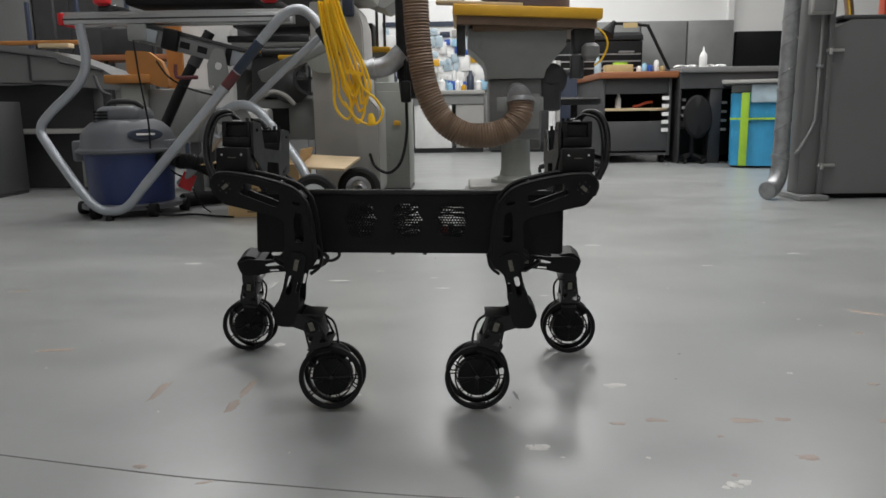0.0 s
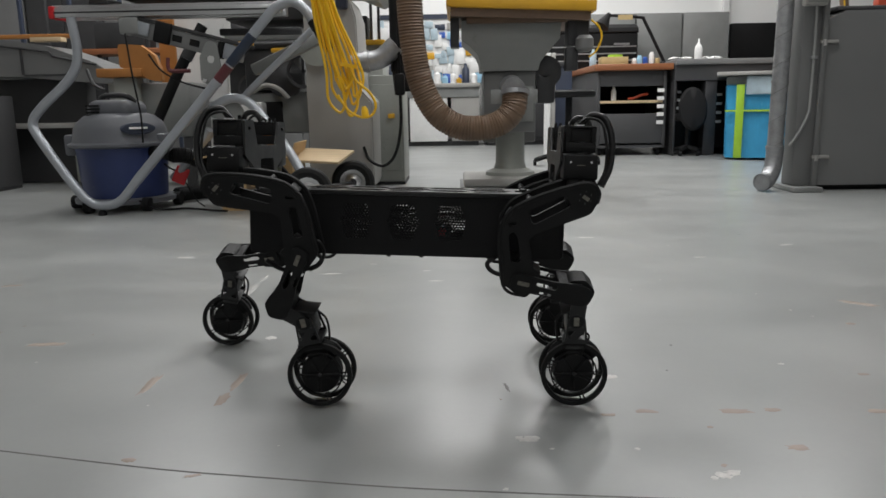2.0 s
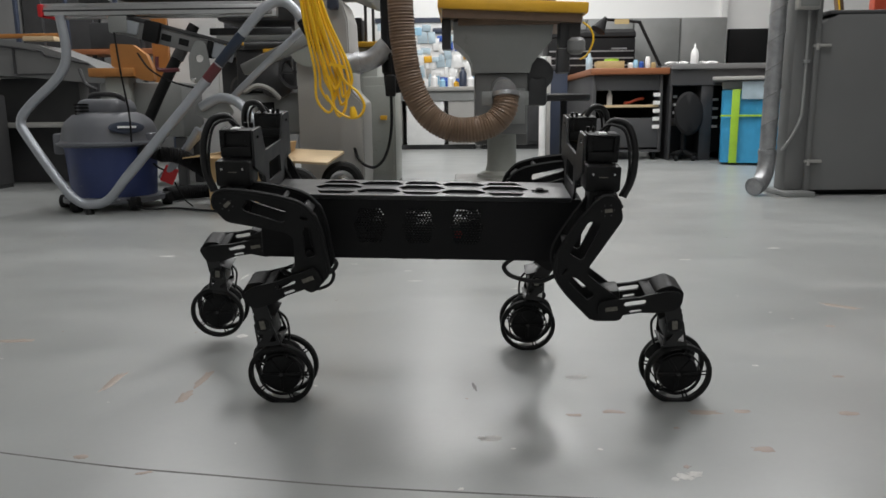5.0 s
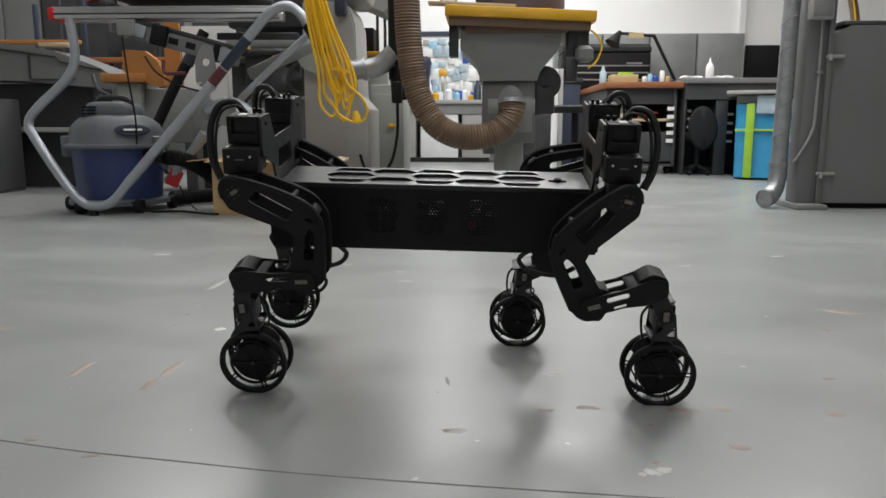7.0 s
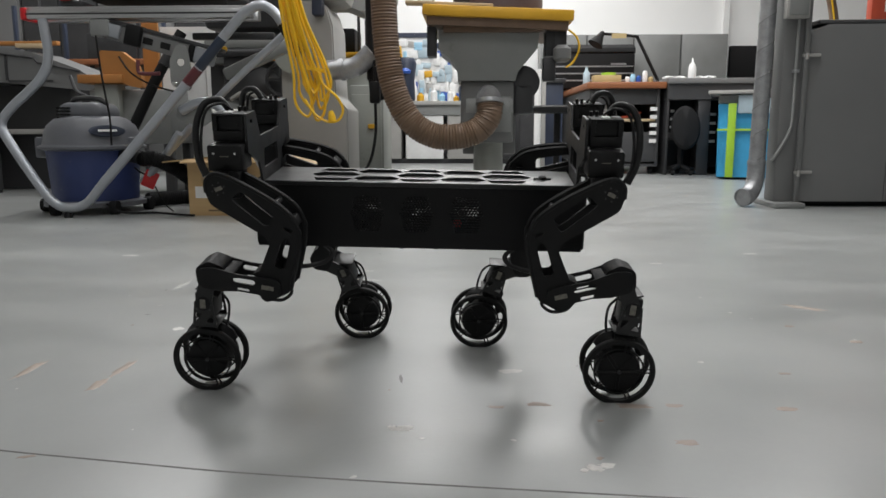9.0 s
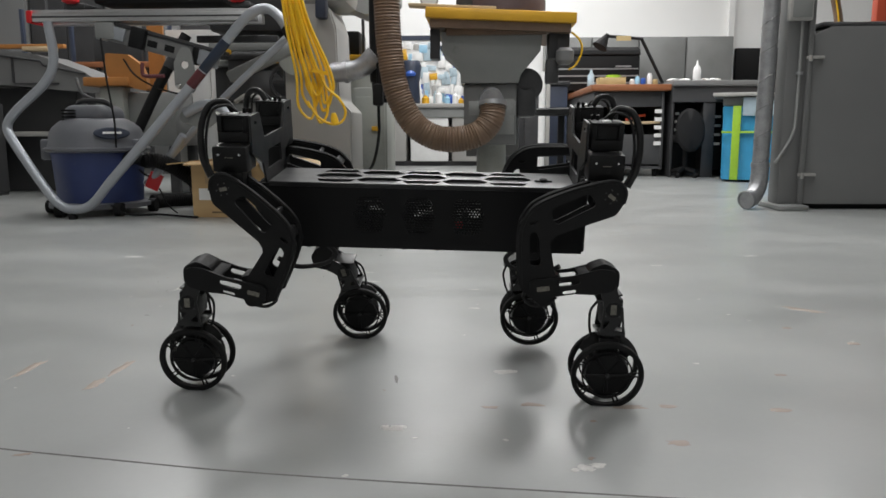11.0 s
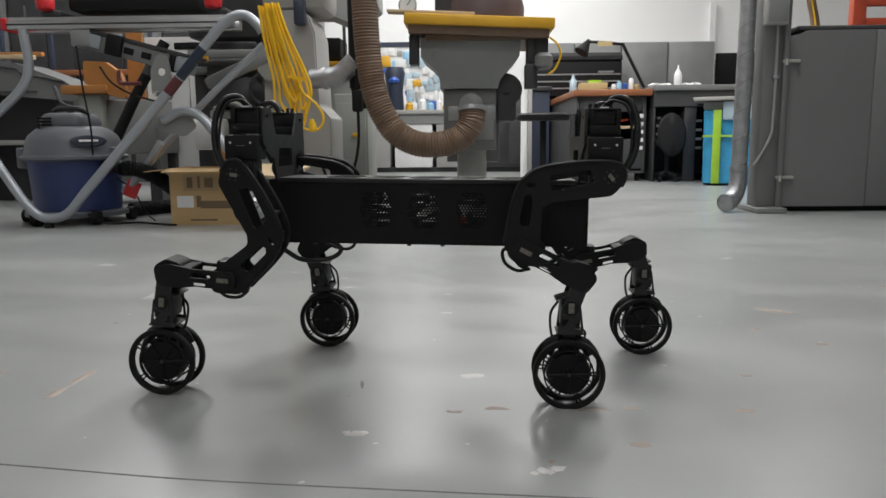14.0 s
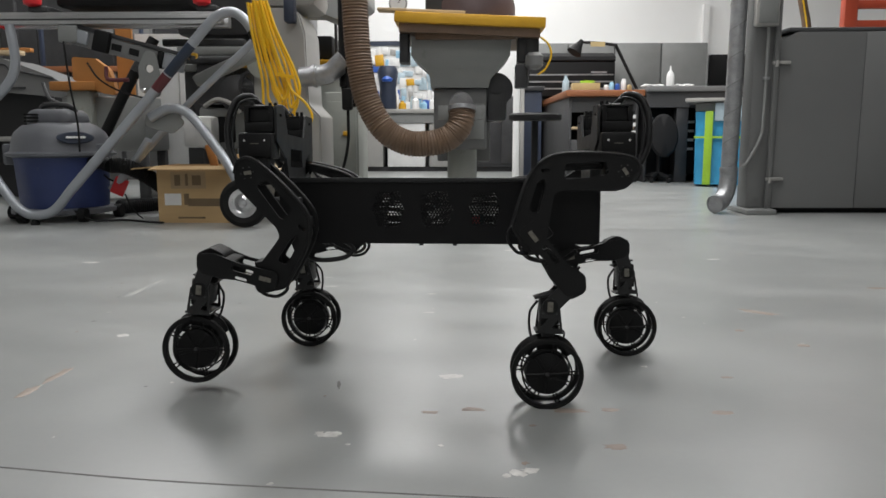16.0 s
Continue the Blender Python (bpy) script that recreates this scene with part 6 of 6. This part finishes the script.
def build_tower(robot, s):
    """Hip tower at one end: a saddle plate across the body with two servos at each flank."""
    x = s * 0.297
    saddle = nb()
    o = fillet([(-0.128, 0.176), (-0.128, 0.236), (-0.080, 0.236), (-0.058, 0.192), (0.058, 0.192), (0.080, 0.236), (0.128, 0.236), (0.128, 0.176), (0.070, 0.150), (0.050, 0.104), (-0.050, 0.104), (-0.070, 0.150)], 0.004, 3)
    h = [fillet([(-0.045, 0.135), (0.045, 0.135), (0.040, 0.168), (-0.040, 0.168)], 0.004, 3), slot(-0.108, 0.222, -0.100, 0.222, 0.003), slot(0.100, 0.222, 0.108, 0.222, 0.003)]
    inner = s * -0.030
    add_plate(saddle, o, h, inner - 0.002, inner + 0.002, Matrix.Translation((x, 0, 0)) @ pose(0, 0, 0, 0, 0, -90))
    part("saddle", saddle, M_ANOD, robot, "dark grey saddle bracket across the body")
    spine = boxes((min(x - s * 0.028, x - s * 0.011), max(x - s * 0.028, x - s * 0.011), -0.048, 0.048, 0.0, 0.104), bevel=0.003)
    part("hip_mount", spine, M_PRINT, robot)
    for side in (-1, 1):
        y0, y1 = sorted((side * 0.083, side * 0.127))
        up = nb()
        add_box(up, x - 0.024, x + 0.026, y0, y1, 0.192, 0.209, 0.002)
        add_box(up, x - 0.024, x - 0.016, y0, y1, 0.2085, 0.233, 0.001)
        add_box(up, x + 0.018, x + 0.026, y0, y1, 0.2085, 0.233, 0.001)
        add_box(up, x - 0.024, x + 0.026, y0, y1, 0.2325, 0.236, 0.001)
        part("hip_bracket", up, M_PRINT, robot, "black servo cradle")
        ys = sorted((side * 0.084, side * 0.123))
        part("hip_servo", boxes((x - 0.0165, x + 0.0185, ys[0], ys[1], 0.2095, 0.2322), bevel=0.002), M_SERVO, robot, "black hip servo")
        y0, y1 = sorted((side * 0.098, side * 0.150))
        low = nb()
        add_box(low, x - 0.028, x + 0.028, y0, y1, 0.148, 0.190, 0.004)
        add_box(low, x - 0.020, x + 0.020, *sorted((side * 0.100, side * 0.147)), 0.104, 0.150, 0.003)
        part("hip_servo", low, M_SERVO, robot, "black hip servo with two rivets")
        for dx in (-0.017, 0.017):
            part("rivet", add_cyl(nb(), (x + dx, side * 0.1495, 0.177), (x + dx, side * 0.1512, 0.177), 0.0019, n=10), M_STEEL, robot, "bright rivet")
        part("maker_mark", boxes((x - 0.007, x + 0.007, *sorted((side * 0.1498, side * 0.1505)), 0.1716, 0.1727)), M_LABELGREY, robot, "pale unreadable mark")
        part("clip", boxes((x - 0.006, x + 0.006, *sorted((side * 0.105, side * 0.122)), 0.2362, 0.2382)), M_LED, robot, "small white clip")
        for dx in (-0.020, -0.011):
            part("plug", add_cyl(nb(), (x + s * dx, side * 0.092, 0.236), (x + s * dx, side * 0.092, 0.244), 0.003, n=10), M_BLACK, robot)
        hose = add_tube(nb(), [(x - s * 0.002, side * 0.098, 0.238), (x + s * 0.014, side * 0.102, 0.249), (x + s * 0.036, side * 0.112, 0.240), (x + s * 0.044, side * 0.122, 0.205), (x + s * 0.042, side * 0.132, 0.165), (x + s * 0.030, side * 0.140, 0.140)], 0.0024, 8, 8)
        part("wire", hose, M_CABLE, robot)
        hose = add_tube(nb(), [(x + s * 0.006, side * 0.092, 0.238), (x + s * 0.020, side * 0.094, 0.254), (x + s * 0.042, side * 0.104, 0.248), (x + s * 0.053, side * 0.118, 0.215), (x + s * 0.050, side * 0.130, 0.170), (x + s * 0.036, side * 0.138, 0.138)], 0.0056, 10, 8)
        part("wire_sleeve", hose, M_CABLE, robot, "looped black corrugated sleeve")



# ---- the robot's motion: hips are fixed on the body; each leg row is (seconds, splay, upper, lower, foot) in degrees ----
BODY_ROWS = [
    (0, -0.0159, 1.3953, 0.2728, -5.54, 0.77, -0.64),
    (0.5, -0.0342, 1.3648, 0.2661, -2.22, 2.65, -1.97),
    (1, -0.0257, 1.3641, 0.2626, -3.09, 2.38, -2.32),
    (1.5, -0.0222, 1.3517, 0.2620, -2.88, 2.33, -2.18),
    (2, -0.0010, 1.3638, 0.2625, -2.62, 1.95, -1.86),
    (2.5, 0.0078, 1.3677, 0.2632, -2.12, 1.90, -1.72),
    (3, 0.0260, 1.3694, 0.2628, -2.42, 2.05, -1.51),
    (3.5, 0.0416, 1.3775, 0.2596, -2.54, 1.72, -1.21),
    (4, 0.0543, 1.3755, 0.2595, 1.36, 1.35, -0.08),
    (6.5, 0.1426, 1.3613, 0.2547, 8.84, 1.20, 0.16),
    (7, 0.1586, 1.3688, 0.2547, 9.58, 1.09, -0.17),
    (7.5, 0.1748, 1.3775, 0.2526, 7.73, 1.35, -0.61),
    (8, 0.1980, 1.3833, 0.2473, 7.39, 1.16, -1.26),
    (8.5, 0.2090, 1.3801, 0.2466, 7.77, 0.94, -1.01),
    (9, 0.2179, 1.3863, 0.2468, 7.90, 0.96, -0.56),
    (11.5, 0.2352, 1.3976, 0.2449, 8.24, 1.31, -0.06),
    (12, 0.2466, 1.4056, 0.2443, 8.15, 1.45, 0.15),
    (12.5, 0.2618, 1.4059, 0.2448, 7.82, 1.97, -0.23),
    (13, 0.2787, 1.4042, 0.2451, 8.31, 1.88, -0.75),
    (13.5, 0.2861, 1.4032, 0.2462, 4.31, 1.53, -1.19),
    (14, 0.3009, 1.4197, 0.2483, -0.67, 0.84, -2.53),
    (14.5, 0.3078, 1.4290, 0.2468, -2.66, 0.36, -2.63),
    (15, 0.3209, 1.4312, 0.2443, -3.18, 0.02, -2.08),
    (15.5, 0.3514, 1.4286, 0.2431, -3.32, 0.09, -1.98),
    (16, 0.3603, 1.4330, 0.2436, -3.26, -0.01, -1.71),
]
NEAR_LEFT_ROWS = [
    (0, 9.4, 41.2, 10.0, 15.8),
    (0.5, 9.3, 44.0, 12.1, 21.2),
    (1, 9.3, 46.0, 9.3, 19.6),
    (1.5, 11.2, 46.7, 7.8, 17.2),
    (2, 9.3, 48.5, 1.6, 12.9),
    (2.5, 9.0, 49.0, -1.2, 11.0),
    (3, 9.0, 48.4, -6.9, 9.1),
    (3.5, 8.0, 49.5, -12.3, 7.7),
    (4, 5.8, 48.5, -26.5, 12.5),
    (6.5, 6.1, 36.9, -56.8, 3.0),
    (7, 3.2, 34.4, -63.0, 4.1),
    (7.5, 2.9, 32.9, -63.1, 0.5),
    (8, 1.8, 30.1, -68.6, -3.7),
    (8.5, 2.6, 28.1, -71.1, -4.9),
    (9, 3.0, 22.9, -74.2, -3.1),
    (11.5, -0.4, 12.7, -80.0, -1.8),
    (12, -1.4, 11.2, -80.5, -3.3),
    (12.5, -0.2, 6.9, -78.2, -5.2),
    (13, -2.6, 2.6, -80.1, -3.4),
    (13.5, 1.7, -0.5, -75.4, -4.4),
    (14, 2.4, -7.2, -70.2, -4.6),
    (14.5, 2.7, -10.1, -69.4, -6.7),
    (15, 3.9, -5.9, -76.0, -9.2),
    (15.5, 4.2, -3.7, -87.0, -12.0),
    (16, 4.8, 8.1, -80.5, -7.2),
]
NEAR_RIGHT_ROWS = [
    (0, 9.5, -42.2, -11.3, -17.4),
    (0.5, 7.7, -52.2, 5.3, -14.8),
    (1, 10.3, -60.9, 17.2, -12.4),
    (1.5, 11.2, -47.9, 31.4, -5.9),
    (2, 11.3, -32.3, 54.3, 1.7),
    (2.5, 12.5, -22.6, 61.3, 7.7),
    (3, 14.8, -5.2, 68.7, 17.8),
    (3.5, 16.3, 6.0, 72.6, 18.2),
    (4, 13.2, 10.8, 70.1, 14.1),
    (6.5, 1.4, -9.1, 84.0, 3.5),
    (7, 0.1, -13.0, 83.6, 1.4),
    (7.5, -0.2, -13.9, 83.4, -2.1),
    (8, 0.2, -16.7, 83.2, -5.3),
    (8.5, 0.3, -18.9, 82.0, -7.2),
    (9, -2.5, -23.3, 80.4, -7.1),
    (11.5, -7.1, -36.9, 72.8, -0.6),
    (12, -7.3, -39.6, 70.7, -1.5),
    (12.5, -6.9, -40.5, 69.9, -5.5),
    (13, -6.9, -43.0, 66.8, -8.4),
    (13.5, -3.5, -45.2, 56.5, -6.6),
    (14, -3.1, -48.1, 40.1, -0.4),
    (14.5, -2.9, -48.9, 32.8, 1.9),
    (15, -3.6, -51.4, 25.6, 2.5),
    (15.5, -3.4, -54.4, 18.5, -1.5),
    (16, -3.4, -54.7, 14.5, -1.8),
]
FAR_LEFT_ROWS = [
    (0, 18.6, 9.9, -61.0, -7.8),
    (0.5, 17.3, 7.6, -51.6, -2.9),
    (1, 19.2, 3.5, -55.2, -6.1),
    (1.5, 20.1, 1.0, -53.8, -8.8),
    (2, 18.5, -3.0, -55.4, -10.4),
    (2.5, 19.1, -6.8, -52.4, -10.9),
    (3, 18.8, -10.5, -51.0, -13.4),
    (3.5, 17.9, -11.2, -55.5, -13.9),
    (4, 13.6, -17.8, -49.4, -9.0),
    (6.5, 9.5, 9.9, -62.6, -5.9),
    (7, 8.5, 25.6, -52.7, -1.8),
    (7.5, 8.5, 33.6, -38.1, 1.0),
    (8, 9.3, 51.3, -19.3, 7.7),
    (8.5, 9.2, 54.0, -2.5, 4.5),
    (9, 8.2, 43.5, 3.8, 18.5),
    (11.5, 6.2, 45.9, -0.2, 14.5),
    (12, 4.0, 47.9, -2.0, 11.7),
    (12.5, 3.8, 47.4, -6.5, 10.2),
    (13, 2.7, 46.9, -11.0, 6.0),
    (13.5, 6.3, 47.5, -22.8, 9.0),
    (14, 5.3, 48.2, -37.8, 8.6),
    (14.5, 2.7, 47.6, -45.5, 9.3),
    (15, 3.7, 44.2, -53.5, 10.4),
    (15.5, 3.4, 39.9, -59.9, 6.9),
    (16, 4.2, 40.5, -59.4, 4.6),
]
FAR_RIGHT_ROWS = [
    (0, 15.6, -25.3, 61.0, 1.6),
    (0.5, 13.9, -23.5, 66.3, 3.4),
    (1, 14.7, -26.9, 66.0, 1.7),
    (1.5, 18.8, -27.8, 61.7, 7.0),
    (2, 17.1, -31.5, 57.4, -1.9),
    (2.5, 13.5, -32.7, 57.3, -1.3),
    (3, 13.1, -37.1, 53.9, -1.0),
    (3.5, 12.9, -40.1, 51.5, -1.2),
    (4, 5.0, -42.3, 42.6, -3.6),
    (6.5, 5.0, -45.5, 6.0, -5.2),
    (7, 4.2, -44.8, -2.6, -4.5),
    (7.5, 3.3, -48.9, -2.4, -9.3),
    (8, 1.8, -50.6, -6.4, -15.7),
    (8.5, 2.0, -49.4, -9.9, -16.6),
    (9, -0.7, -48.9, -11.3, -20.5),
    (11.5, -4.4, -54.5, 26.9, 15.9),
    (12, -5.3, -43.4, 52.2, 2.0),
    (12.5, -5.4, -25.3, 74.0, 5.3),
    (13, -5.6, -7.3, 88.9, 8.1),
    (13.5, -3.8, -4.8, 89.5, 4.0),
    (14, 0.2, -0.2, 79.1, 1.0),
    (14.5, 0.6, -1.2, 80.5, 1.8),
    (15, 0.7, -7.4, 80.4, 1.8),
    (15.5, 0.0, -13.0, 79.8, -2.7),
    (16, -3.2, -17.9, 76.4, 1.5),
]


def leg_poses(hip, splay, upper, lower, foot):
    at = Matrix.Translation(hip) @ pose(0, 0, 0, splay)
    out, place = [], Vector((0, 0, 0))
    for angle, length in ((upper, L1), (lower, L2), (foot, L3)):
        out.append(at @ Matrix.Translation(place) @ pose(0, 0, 0, 0, -angle))
        place = place + Vector((math.sin(radians(angle)), 0, -math.cos(radians(angle)))) * length
    out.append(at @ Matrix.Translation(place) @ pose(0, 0, 0, -splay))
    return out


def motions():
    robot, legs = ROBOT
    walk(robot, [(t, pose(x, y, z, rx, ry, rz)) for t, x, y, z, rx, ry, rz in BODY_ROWS])
    for key, rows, sx, sy in (("near_left", NEAR_LEFT_ROWS, -1, -1), ("near_right", NEAR_RIGHT_ROWS, 1, -1), ("far_left", FAR_LEFT_ROWS, -1, 1), ("far_right", FAR_RIGHT_ROWS, 1, 1)):
        poses = [(r[0], leg_poses((sx * HIP[0], sy * HIP[1], HIP[2]), *r[1:])) for r in rows]
        for k, piece in enumerate(legs[key]):
            walk(piece, [(t, p[k]) for t, p in poses])


ROBOT = build_robot()
motions()
